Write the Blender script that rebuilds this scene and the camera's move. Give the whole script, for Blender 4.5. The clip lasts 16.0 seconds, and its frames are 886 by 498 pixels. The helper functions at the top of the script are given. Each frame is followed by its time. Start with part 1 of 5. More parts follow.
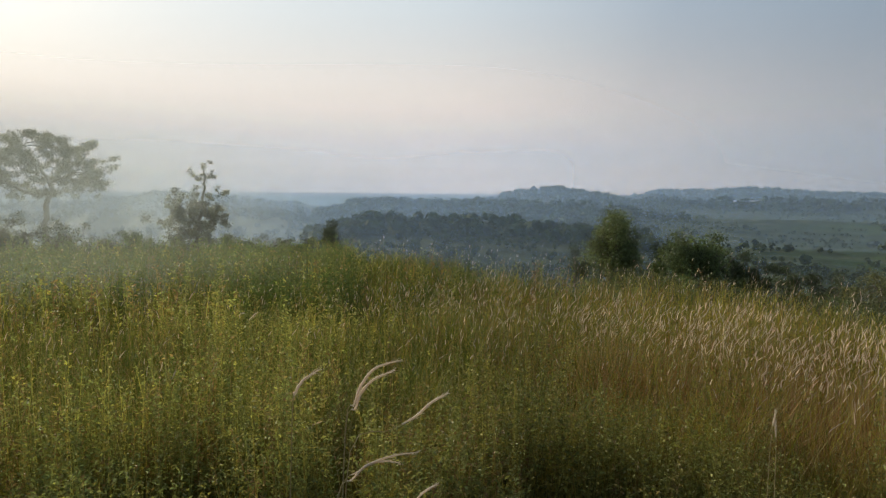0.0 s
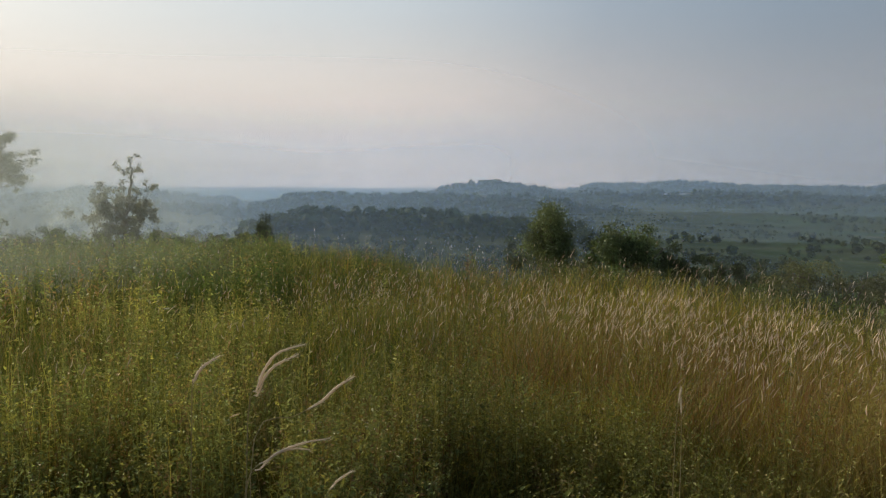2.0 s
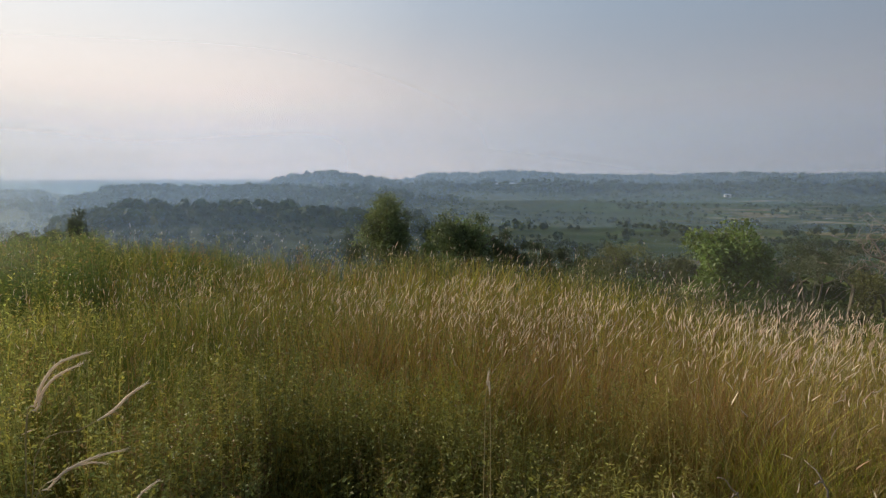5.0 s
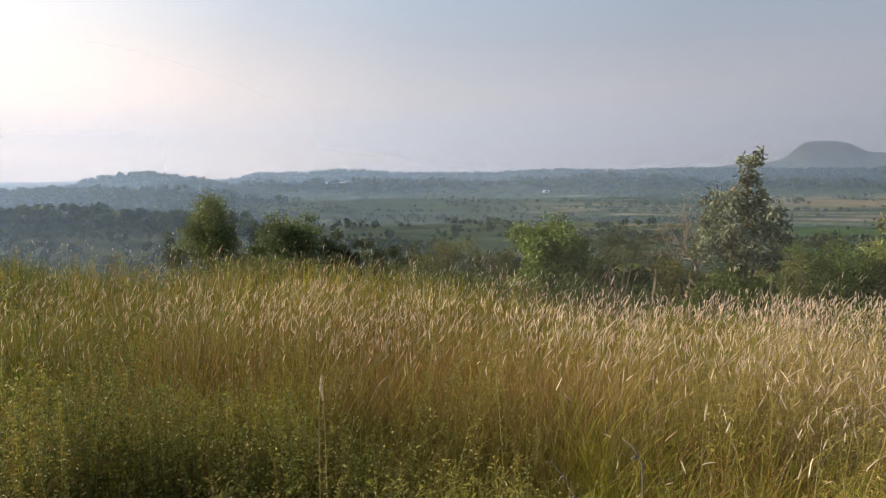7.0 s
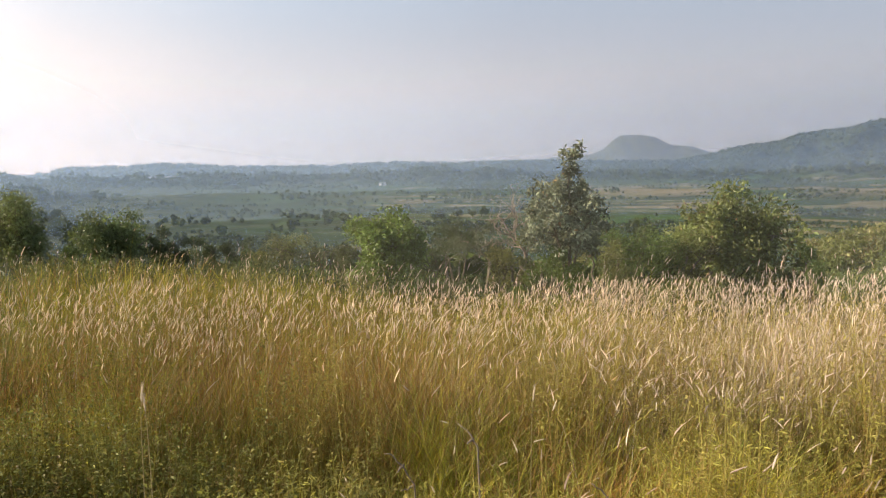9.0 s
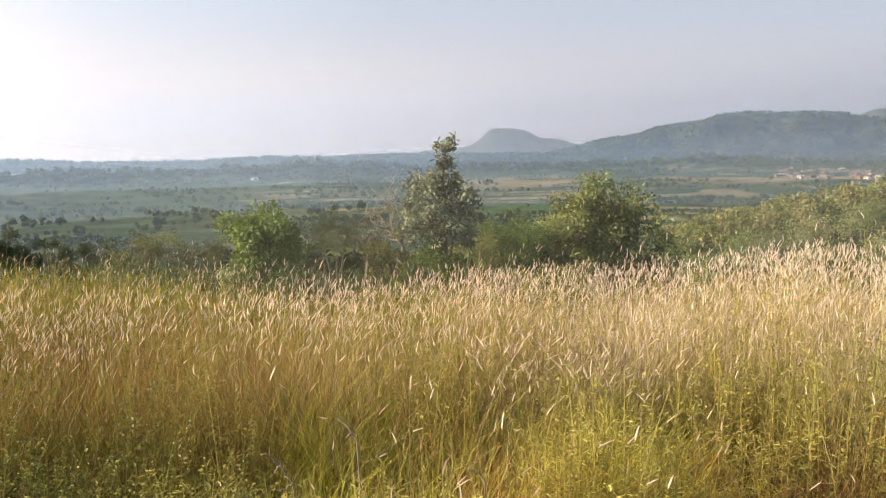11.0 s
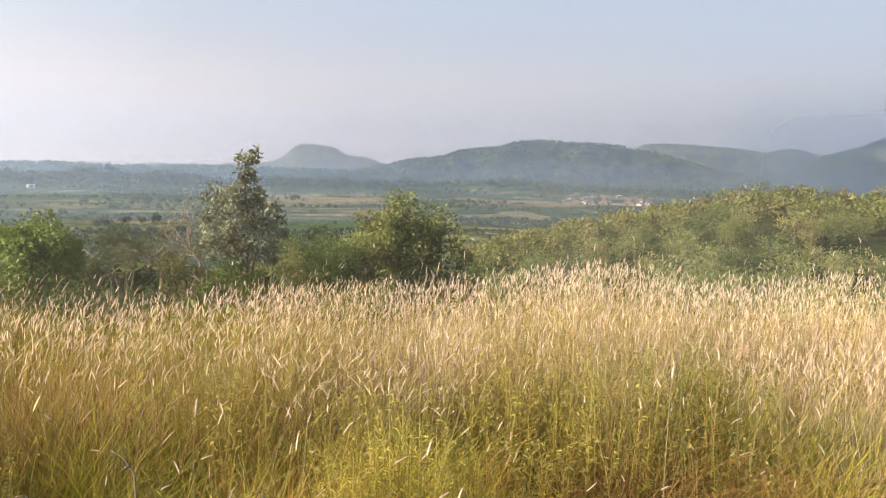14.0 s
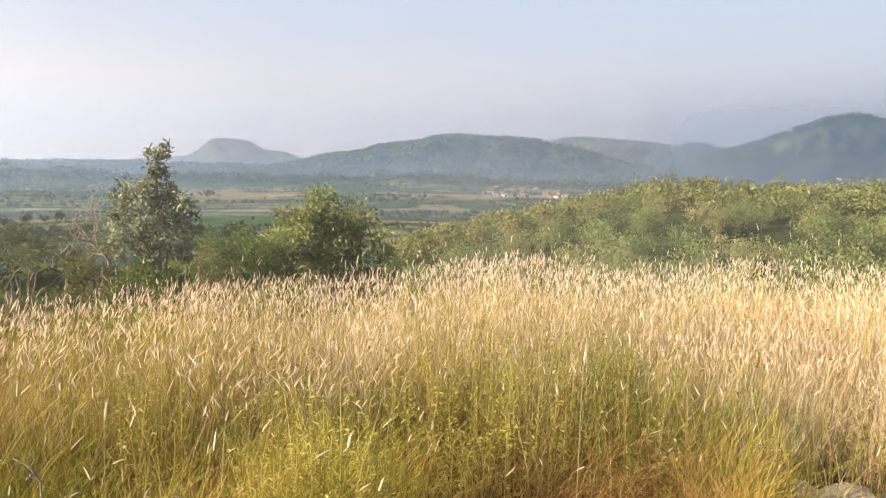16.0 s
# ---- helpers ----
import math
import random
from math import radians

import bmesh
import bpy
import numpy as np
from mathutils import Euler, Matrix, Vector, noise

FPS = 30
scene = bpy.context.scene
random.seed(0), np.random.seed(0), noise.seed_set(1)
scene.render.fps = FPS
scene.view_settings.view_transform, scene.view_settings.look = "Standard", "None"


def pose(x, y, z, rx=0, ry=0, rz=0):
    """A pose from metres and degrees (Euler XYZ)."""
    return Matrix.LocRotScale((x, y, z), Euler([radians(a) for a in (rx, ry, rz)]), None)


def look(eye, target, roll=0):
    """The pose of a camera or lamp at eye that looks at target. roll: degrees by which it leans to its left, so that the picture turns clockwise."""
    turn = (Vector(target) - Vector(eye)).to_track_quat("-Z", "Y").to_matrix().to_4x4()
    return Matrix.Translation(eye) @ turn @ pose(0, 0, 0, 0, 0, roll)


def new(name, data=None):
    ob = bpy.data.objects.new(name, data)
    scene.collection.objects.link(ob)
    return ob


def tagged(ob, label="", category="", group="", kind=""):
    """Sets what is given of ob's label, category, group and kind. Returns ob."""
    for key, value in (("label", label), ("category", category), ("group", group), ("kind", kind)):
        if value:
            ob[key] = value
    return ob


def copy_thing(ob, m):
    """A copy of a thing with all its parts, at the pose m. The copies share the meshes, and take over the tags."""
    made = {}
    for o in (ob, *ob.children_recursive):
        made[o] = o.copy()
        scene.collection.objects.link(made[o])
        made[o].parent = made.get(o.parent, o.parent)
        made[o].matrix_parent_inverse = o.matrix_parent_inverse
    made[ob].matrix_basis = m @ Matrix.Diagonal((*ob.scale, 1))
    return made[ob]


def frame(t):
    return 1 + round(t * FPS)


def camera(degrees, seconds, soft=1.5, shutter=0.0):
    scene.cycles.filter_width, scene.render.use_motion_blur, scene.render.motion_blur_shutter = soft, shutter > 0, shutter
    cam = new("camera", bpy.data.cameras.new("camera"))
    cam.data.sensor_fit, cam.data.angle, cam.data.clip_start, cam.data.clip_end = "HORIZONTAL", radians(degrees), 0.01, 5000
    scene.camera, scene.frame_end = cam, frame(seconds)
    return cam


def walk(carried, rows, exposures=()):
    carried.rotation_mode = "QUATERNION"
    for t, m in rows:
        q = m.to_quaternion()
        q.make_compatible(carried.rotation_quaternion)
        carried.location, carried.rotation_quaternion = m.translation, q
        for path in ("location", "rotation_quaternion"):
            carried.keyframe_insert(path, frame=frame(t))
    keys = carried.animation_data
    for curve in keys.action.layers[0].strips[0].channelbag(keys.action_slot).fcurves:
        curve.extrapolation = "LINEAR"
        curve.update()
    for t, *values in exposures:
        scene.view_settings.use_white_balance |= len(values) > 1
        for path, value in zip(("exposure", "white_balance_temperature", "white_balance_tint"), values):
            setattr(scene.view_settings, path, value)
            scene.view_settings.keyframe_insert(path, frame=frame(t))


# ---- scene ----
# ---------------------------------------------------------------- camera
EYE = 1.65
PATH = [
    (0.0, 0.000, 0.000, 0.000, 0.00, -4.99, -0.44),
    (0.5, 0.016, 0.007, -0.004, 0.03, -4.60, -0.54),
    (1.0, 0.021, 0.006, -0.010, -1.10, -4.64, -0.69),
    (1.5, 0.051, 0.010, -0.014, -3.39, -5.08, -0.78),
    (2.0, 0.088, 0.001, -0.031, -4.88, -5.42, -0.30),
    (2.5, 0.106, -0.016, -0.028, -6.41, -5.39, -0.14),
    (3.0, 0.115, -0.027, -0.021, -7.74, -5.41, -0.03),
    (3.5, 0.102, -0.029, -0.010, -9.50, -5.46, 0.11),
    (4.0, 0.151, -0.037, -0.024, -12.08, -5.76, 0.15),
    (6.5, 0.195, 0.000, -0.014, -27.16, -6.18, 0.19),
    (7.0, 0.208, 0.006, -0.017, -31.02, -6.27, 0.51),
    (7.5, 0.216, 0.007, -0.016, -35.32, -6.41, 0.51),
    (8.0, 0.221, 0.004, -0.017, -38.04, -6.63, 0.94),
    (8.5, 0.226, 0.007, -0.018, -40.47, -6.53, 0.70),
    (9.0, 0.237, 0.009, -0.020, -43.87, -6.96, 0.72),
    (11.5, 0.257, -0.004, -0.029, -55.89, -7.29, 0.90),
    (12.0, 0.269, -0.005, -0.031, -58.32, -6.76, 0.40),
    (12.5, 0.265, -0.011, -0.031, -60.32, -6.19, -0.45),
    (13.0, 0.275, -0.005, -0.032, -62.71, -5.78, -0.85),
    (13.5, 0.286, -0.011, -0.033, -66.09, -5.95, -1.03),
    (14.0, 0.293, -0.018, -0.033, -68.63, -6.23, -1.39),
    (14.5, 0.290, -0.022, -0.033, -70.25, -6.13, -1.23),
    (15.0, 0.287, -0.025, -0.032, -71.68, -6.33, -1.15),
    (15.5, 0.289, -0.028, -0.033, -72.73, -6.57, -1.17),
    (16.0, 0.278, -0.038, -0.037, -74.94, -6.59, -1.06),
]
cam = camera(62.93, 16.0, soft=1.3)
walk(cam, [(t, pose(x, y, EYE + z, 90 + pitch, roll, yaw)) for t, x, y, z, yaw, pitch, roll in PATH],
     exposures=[(0, 0.03, 6450, 4), (0.5, -0.12, 6450, 4), (3.5, -0.1, 6450, 5), (4.2, -0.02, 6450, 6), (6.5, 0.51, 6600, 9), (7, 0.61, 6750, 10), (8.5, 0.82, 6900, 11), (9, 0.96, 7000, 11), (12.5, 1.27, 7100, 12), (15, 1.36, 7150, 12), (16, 1.46, 7150, 12)])

# ---------------------------------------------------------------- light
SUN_AZ, SUN_EL = 38.0, 21.0          # degrees: left of north (+y), above the horizon
# light of the haze by its angle from the sun (0: away, 1: in front of it)
HAZE = [(0.0, (3.05, 3.9, 5.3)), (0.35, (3.2, 4.1, 5.5)), (0.55, (3.5, 4.4, 5.8)), (0.71, (4.5, 5.6, 7.2)), (0.80, (5.8, 6.9, 8.5)), (0.90, (9.8, 10.9, 12.1)), (1.0, (12.4, 13.1, 13.7))]
sky_world = bpy.data.worlds.new("hazy_morning_sky")
scene.world = sky_world
sky_world.use_nodes = True
wn, wl = sky_world.node_tree.nodes, sky_world.node_tree.links
wn.clear()
sky = wn.new("ShaderNodeTexSky")
sky.sky_type = "NISHITA"
sky.sun_disc = False
sky.sun_elevation, sky.sun_rotation = radians(SUN_EL), radians(-SUN_AZ)
sky.altitude, sky.air_density, sky.dust_density, sky.ozone_density = 300, 1.1, 2.5, 2.2
bg = wn.new("ShaderNodeBackground")
bg.inputs["Strength"].default_value = 0.062
veil = wn.new("ShaderNodeMix")             # high thin haze whitens the whole sky
veil.data_type, veil.blend_type = "RGBA", "ADD"
veil.inputs["Factor"].default_value = 1.0
wo = wn.new("ShaderNodeOutputWorld")
warm_sky = wn.new("ShaderNodeMix")
warm_sky.data_type, warm_sky.blend_type = "RGBA", "MULTIPLY"
warm_sky.inputs["Factor"].default_value = 1.0
warm_sky.inputs["B"].default_value = (0.20, 0.20, 0.21, 1)
wtc = wn.new("ShaderNodeTexCoord")            # low haze: thick along the horizon, brighter towards the sun
wsep = wn.new("ShaderNodeSeparateXYZ")
thick = wn.new("ShaderNodeMapRange")
thick.inputs["From Min"].default_value, thick.inputs["From Max"].default_value = 0.30, 0.75
thick.inputs["To Min"].default_value, thick.inputs["To Max"].default_value = 1.0, 0.3
toward = wn.new("ShaderNodeVectorMath")
toward.operation = "DOT_PRODUCT"
toward.inputs[1].default_value = (-math.sin(radians(SUN_AZ)) * math.cos(radians(SUN_EL)), math.cos(radians(SUN_AZ)) * math.cos(radians(SUN_EL)), math.sin(radians(SUN_EL)))
half_turn = wn.new("ShaderNodeMapRange")
half_turn.inputs["From Min"].default_value = -1.0
glow = wn.new("ShaderNodeValToRGB")
for p, c in HAZE[1:-1]:
    glow.color_ramp.elements.new(p)
for e, (p, c) in zip(glow.color_ramp.elements, HAZE):
    e.position, e.color = p, (*[v / 14 for v in c], 1)
haze = wn.new("ShaderNodeVectorMath")
haze.operation = "SCALE"
gain = wn.new("ShaderNodeMath")
gain.operation = "MULTIPLY"
gain.inputs[1].default_value = 14.0
wl.new(wtc.outputs["Generated"], wsep.inputs[0])
wl.new(wtc.outputs["Generated"], toward.inputs[0])
wl.new(toward.outputs["Value"], half_turn.inputs["Value"])
wl.new(half_turn.outputs[0], glow.inputs["Fac"])
wl.new(wsep.outputs["Z"], thick.inputs["Value"])
wl.new(thick.outputs[0], gain.inputs[0])
wl.new(gain.outputs[0], haze.inputs["Scale"])
wl.new(glow.outputs["Color"], haze.inputs[0])
rosy_low = wn.new("ShaderNodeValToRGB")       # dust reddens it close to the horizon
rosy_low.color_ramp.elements.new(0.12)
for e, (p, c) in zip(rosy_low.color_ramp.elements, [(0.0, (0.80, 0.71, 0.64)), (0.12, (0.86, 0.81, 0.77)), (0.32, (1.0, 0.99, 0.98))]):
    e.position, e.color = p, (*c, 1)
dusty = wn.new("ShaderNodeVectorMath")
dusty.operation = "MULTIPLY"
wl.new(wsep.outputs["Z"], rosy_low.inputs["Fac"])
wl.new(haze.outputs[0], dusty.inputs[0])
wl.new(rosy_low.outputs["Color"], dusty.inputs[1])
wl.new(dusty.outputs[0], veil.inputs["B"])
wl.new(sky.outputs[0], warm_sky.inputs["A"])
wl.new(warm_sky.outputs["Result"], veil.inputs["A"])
wl.new(veil.outputs["Result"], bg.inputs["Color"])
wl.new(bg.outputs[0], wo.inputs["Surface"])

sun_data = bpy.data.lights.new("sun", "SUN")
sun_data.energy, sun_data.angle, sun_data.color = 3.7, radians(0.6), (1.0, 0.83, 0.61)
sun = new("sun", sun_data)
sa, se = radians(SUN_AZ), radians(SUN_EL)
sun.matrix_world = look((-100 * math.sin(sa) * math.cos(se), 100 * math.cos(sa) * math.cos(se), 100 * math.sin(se)), (0, 0, 0))


# ---------------------------------------------------------------- helpers
def fbm(x, y, scale, seed=0, octaves=4):
    """Smooth value noise in -1..1 at a size in metres."""
    out, amp, tot = np.zeros(np.shape(x)), 1.0, 0.0
    x, y = np.asarray(x) / scale, np.asarray(y) / scale

    def lattice(i, j, s):
        h = (i * 374761393 + j * 668265263 + s * 974711) & 0xFFFFFFFF
        h = ((h ^ (h >> 13)) * 1274126177) & 0xFFFFFFFF
        return ((h ^ (h >> 16)) & 0xFFFF) / 32767.5 - 1

    for o in range(octaves):
        i, j = np.floor(x).astype(np.int64), np.floor(y).astype(np.int64)
        u, v = x - i, y - j
        u, v = u * u * (3 - 2 * u), v * v * (3 - 2 * v)
        s = seed * 17 + o
        a = lattice(i, j, s) * (1 - u) + lattice(i + 1, j, s) * u
        b = lattice(i, j + 1, s) * (1 - u) + lattice(i + 1, j + 1, s) * u
        out += amp * (a * (1 - v) + b * v)
        tot += amp
        amp *= 0.5
        x, y = x * 2.03 + 11.3, y * 2.03 + 5.7
    return out / tot * 1.6


def smooth(a, b, x):
    t = np.clip((x - a) / (b - a), 0, 1)
    return t * t * (3 - 2 * t)


def polar(az, r):
    a = np.radians(az)
    return -np.sin(a) * r, np.cos(a) * r


def mesh_np(name, verts, faces, material, tint=None, smooth_shade=False):
    """A mesh from arrays: verts (n, 3), faces a list of (m, k) index arrays; tint: a colour for each vertex."""
    me = bpy.data.meshes.new(name)
    verts = np.asarray(verts, dtype=np.float32)
    me.vertices.add(len(verts))
    me.vertices.foreach_set("co", verts.ravel())
    flat = np.concatenate([np.asarray(f).ravel() for f in faces]).astype(np.int32)
    counts = np.concatenate([np.full(len(f), np.shape(f)[1]) for f in faces]).astype(np.int32)
    me.loops.add(len(flat))
    me.loops.foreach_set("vertex_index", flat)
    me.polygons.add(len(counts))
    starts = np.concatenate([[0], np.cumsum(counts)[:-1]]).astype(np.int32)
    me.polygons.foreach_set("loop_start", starts)
    me.polygons.foreach_set("loop_total", counts)
    me.polygons.foreach_set("use_smooth", np.full(len(counts), smooth_shade))
    if tint is not None:
        col = np.ones((len(verts), 4), dtype=np.float32)
        col[:, :3] = tint
        at = me.attributes.new("tint", "FLOAT_COLOR", "POINT")
        at.data.foreach_set("color", col.ravel())
    me.materials.append(material)
    me.update(calc_edges=True)
    me.validate()
    return me


class Heap:
    """Gathers vertices, faces and tints before they become one mesh."""

    def __init__(self):
        self.v, self.f, self.c, self.n = [], [], [], 0

    def add(self, verts, faces, tint=None):
        verts = np.asarray(verts).reshape(-1, 3)
        self.v.append(verts)
        for f in faces:
            if len(f):
                self.f.append(np.asarray(f) + self.n)
        if tint is not None:
            self.c.append(np.broadcast_to(tint, verts.shape))
        self.n += len(verts)

    def mesh(self, name, material, smooth_shade=False):
        ks = sorted({f.shape[1] for f in self.f})
        faces = [np.concatenate([f for f in self.f if f.shape[1] == k]) for k in ks]
        return mesh_np(name, np.concatenate(self.v), faces, material, np.concatenate(self.c) if self.c else None, smooth_shade)


def thing(name, label, category, at=(0, 0, 0), group="", kind=""):
    ob = new(name)
    ob.location = at
    return tagged(ob, label, category, group, kind)


def part(name, me, parent, label=""):
    ob = new(name, me)
    ob.parent = parent
    return tagged(ob, label)


def bm_mesh(name, bm, material):
    me = bpy.data.meshes.new(name)
    bm.to_mesh(me)
    bm.free()
    me.materials.append(material)
    return me


def tube(heap, pts, radii, sides=6, tint=None):
    """A tapered round limb along a line of points."""
    pts, radii = np.asarray(pts, float), np.asarray(radii, float)
    tang = np.gradient(pts, axis=0)
    tang /= np.linalg.norm(tang, axis=1)[:, None] + 1e-9
    ref = np.array([0.31, 0.95, 0.05])
    a = np.cross(tang, ref)
    a /= np.linalg.norm(a, axis=1)[:, None] + 1e-9
    b = np.cross(tang, a)
    ang = np.arange(sides) * 2 * np.pi / sides
    ring = a[:, None] * np.cos(ang)[None, :, None] + b[:, None] * np.sin(ang)[None, :, None]
    v = (pts[:, None] + ring * radii[:, None, None]).reshape(-1, 3)
    n = len(pts)
    i = np.arange(n - 1)[:, None] * sides
    k = np.arange(sides)[None]
    f = np.stack([i + k, i + (k + 1) % sides, i + sides + (k + 1) % sides, i + sides + k], -1).reshape(-1, 4)
    heap.add(v, [f, np.array([[(n - 1) * sides + q for q in range(sides)]])], tint)


def unit(v):
    return v / (np.linalg.norm(v, axis=-1, keepdims=True) + 1e-9)


def leaves(heap, base, way, normal, length, width, tint, fold=0.25, simple=False):
    """Folded pointed leaves: base, direction and face of each; 4 triangles a leaf, 2 for simple ones."""
    way = unit(way)
    side = unit(np.cross(way, normal))
    up = np.cross(side, way)
    length, width = np.broadcast_to(length, len(base))[:, None], np.broadcast_to(width, len(base))[:, None]
    tip = base + way * length - up * length * 0.12
    m1, m2 = base + way * length * 0.3, base + way * length * 0.66
    lift = up * width * fold
    if simple:
        mid = (m1 + m2) / 2
        v = np.stack([base, mid + side * width * 0.5 + lift, tip, mid - side * width * 0.5 + lift], 1)
        i = np.arange(len(base))[:, None] * 4
        heap.add(v.reshape(-1, 3), [np.concatenate([i + np.array([0, 1, 2]), i + np.array([0, 2, 3])])], np.repeat(np.broadcast_to(tint, base.shape), 4, 0))
        return
    v = np.stack([base, m1 + side * width * 0.5 + lift, m2 + side * width * 0.42 + lift, tip, m2 - side * width * 0.42 + lift, m1 - side * width * 0.5 + lift], 1)
    i = np.arange(len(base))[:, None] * 6
    f = np.concatenate([i + np.array([0, 1, 2, 3]), i + np.array([0, 3, 4, 5])])
    heap.add(v.reshape(-1, 3), [f], np.repeat(np.broadcast_to(tint, base.shape), 6, 0))


def blades(heap, base, height, bend, width, turn, tint_low, tint_top, segs=3):
    """Grass blades and stems: narrow strips that lean by the vector bend at the tip."""
    n = len(base)
    t = np.linspace(0, 1, segs + 1)
    up = np.zeros((n, 3))
    up[:, 2] = 1
    mid = base[:, None] + up[:, None] * (np.broadcast_to(height, n)[:, None] * (t - 0.0)[None])[..., None] + bend[:, None] * (t ** 2)[None, :, None]
    side = np.stack([np.cos(turn), np.sin(turn), np.zeros(n)], -1)
    w = np.broadcast_to(width, n)[:, None] * (1 - 0.75 * t ** 1.5)[None]
    left, right = mid + side[:, None] * w[..., None] * 0.5, mid - side[:, None] * w[..., None] * 0.5
    v = np.stack([left, right], 2).reshape(n, -1, 3)
    i = np.arange(n)[:, None, None] * (2 * (segs + 1)) + np.arange(segs)[None, :, None] * 2
    f = (i + np.array([0, 1, 3, 2])).reshape(-1, 4)
    c = tint_low[:, None] * (1 - t)[None, :, None] + tint_top[:, None] * t[None, :, None]
    heap.add(v.reshape(-1, 3), [f], np.repeat(c, 2, 1).reshape(-1, 3))
    return mid[:, -1], unit(mid[:, -1] - mid[:, -2])


def plumes(heap, root, way, length, radius, droop, tint, hairs=6, rng=None):
    """Bristly flower spikes on stem tips: a three-sided spindle with stiff hairs."""
    n = len(root)
    t = np.array([0.0, 0.22, 0.7, 1.0])
    fat = np.array([0.35, 1.0, 0.8, 0.08])
    way = unit(way)
    side = unit(np.cross(way, np.array([0.3, 0.2, 1.0])))
    other = np.cross(way, side)
    L = np.broadcast_to(length, n)[:, None, None]
    mid = root[:, None] + way[:, None] * L * t[None, :, None] + droop[:, None] * (t ** 2)[None, :, None]
    R = np.broadcast_to(radius, n)[:, None] * fat[None]
    ring = np.stack([side, -0.5 * side + 0.87 * other, -0.5 * side - 0.87 * other], 1)
    v = mid[:, :, None] + ring[:, None] * R[..., None, None]
    i = np.arange(n)[:, None, None, None] * 12 + np.arange(3)[None, :, None, None] * 3
    k = np.arange(3)[None, None, :, None]
    f = np.concatenate([i + k, i + (k + 1) % 3, i + 3 + (k + 1) % 3, i + 3 + k], -1).reshape(-1, 4)
    heap.add(v.reshape(-1, 3), [f], np.repeat(tint, 12, 0))
    for h in range(hairs):
        u = rng.uniform(0.1, 1.0, n)[:, None]
        a = rng.uniform(0, 2 * np.pi, n)[:, None]
        out = side * np.cos(a) + other * np.sin(a)
        p = root + way * L[:, 0] * u + droop * u ** 2
        tip = p + (out * 0.5 + way * 0.9) * L[:, 0] * 0.14
        w = way * L[:, 0] * 0.022
        v = np.stack([p - w, p + w, tip], 1)
        f = np.arange(n)[:, None] * 3 + np.array([0, 1, 2])
        heap.add(v.reshape(-1, 3), [f], np.repeat(tint, 3, 0))


# ---------------------------------------------------------------- materials
def node_material(name):
    m = bpy.data.materials.new(name)
    m.use_nodes = True
    m.node_tree.nodes.clear()
    return m, m.node_tree.nodes, m.node_tree.links


def plant_material(name, through_share=0.35, rough=0.6, vary=0.25, gloss=0.25, glow=(1.25, 1.2, 0.75), tinted=True, base=(0.08, 0.11, 0.03)):
    """Leaf or grass: light passes through, colour from the plant's own tint, varied leaf by leaf."""
    m, n, l = node_material(name)
    if tinted:
        src = n.new("ShaderNodeAttribute")
        src.attribute_name = "tint"
        colour = src.outputs["Color"]
    else:
        src = n.new("ShaderNodeRGB")
        src.outputs[0].default_value = (*base, 1)
        colour = src.outputs[0]
    geo = n.new("ShaderNodeNewGeometry")
    info = n.new("ShaderNodeObjectInfo")
    add = n.new("ShaderNodeMath")
    add.operation = "MULTIPLY_ADD"
    add.inputs[1].default_value = 0.35
    l.new(info.outputs["Random"], add.inputs[0])
    l.new(geo.outputs["Random Per Island"], add.inputs[2])
    val = n.new("ShaderNodeMapRange")
    val.inputs["From Max"].default_value = 1.35
    val.inputs["To Min"].default_value, val.inputs["To Max"].default_value = 1 - vary, 1 + vary
    l.new(add.outputs[0], val.inputs["Value"])
    hue = n.new("ShaderNodeHueSaturation")
    l.new(val.outputs[0], hue.inputs["Value"])
    hv = n.new("ShaderNodeMapRange")
    hv.inputs["To Min"].default_value, hv.inputs["To Max"].default_value = 0.485, 0.515
    l.new(geo.outputs["Random Per Island"], hv.inputs["Value"])
    l.new(hv.outputs[0], hue.inputs["Hue"])
    l.new(colour, hue.inputs["Color"])
    b = n.new("ShaderNodeBsdfPrincipled")
    b.inputs["Roughness"].default_value = rough
    b.inputs["Specular IOR Level"].default_value = gloss
    tr = n.new("ShaderNodeBsdfTranslucent")
    warm = n.new("ShaderNodeMix")
    warm.data_type, warm.blend_type = "RGBA", "MULTIPLY"
    warm.inputs["Factor"].default_value = 1
    warm.inputs["B"].default_value = (*glow, 1)
    l.new(hue.outputs[0], warm.inputs["A"])
    l.new(hue.outputs[0], b.inputs["Base Color"])
    l.new(warm.outputs["Result"], tr.inputs["Color"])
    mix = n.new("ShaderNodeMixShader")
    mix.inputs[0].default_value = through_share
    l.new(b.outputs[0], mix.inputs[1])
    l.new(tr.outputs[0], mix.inputs[2])
    out = n.new("ShaderNodeOutputMaterial")
    l.new(mix.outputs[0], out.inputs["Surface"])
    return m


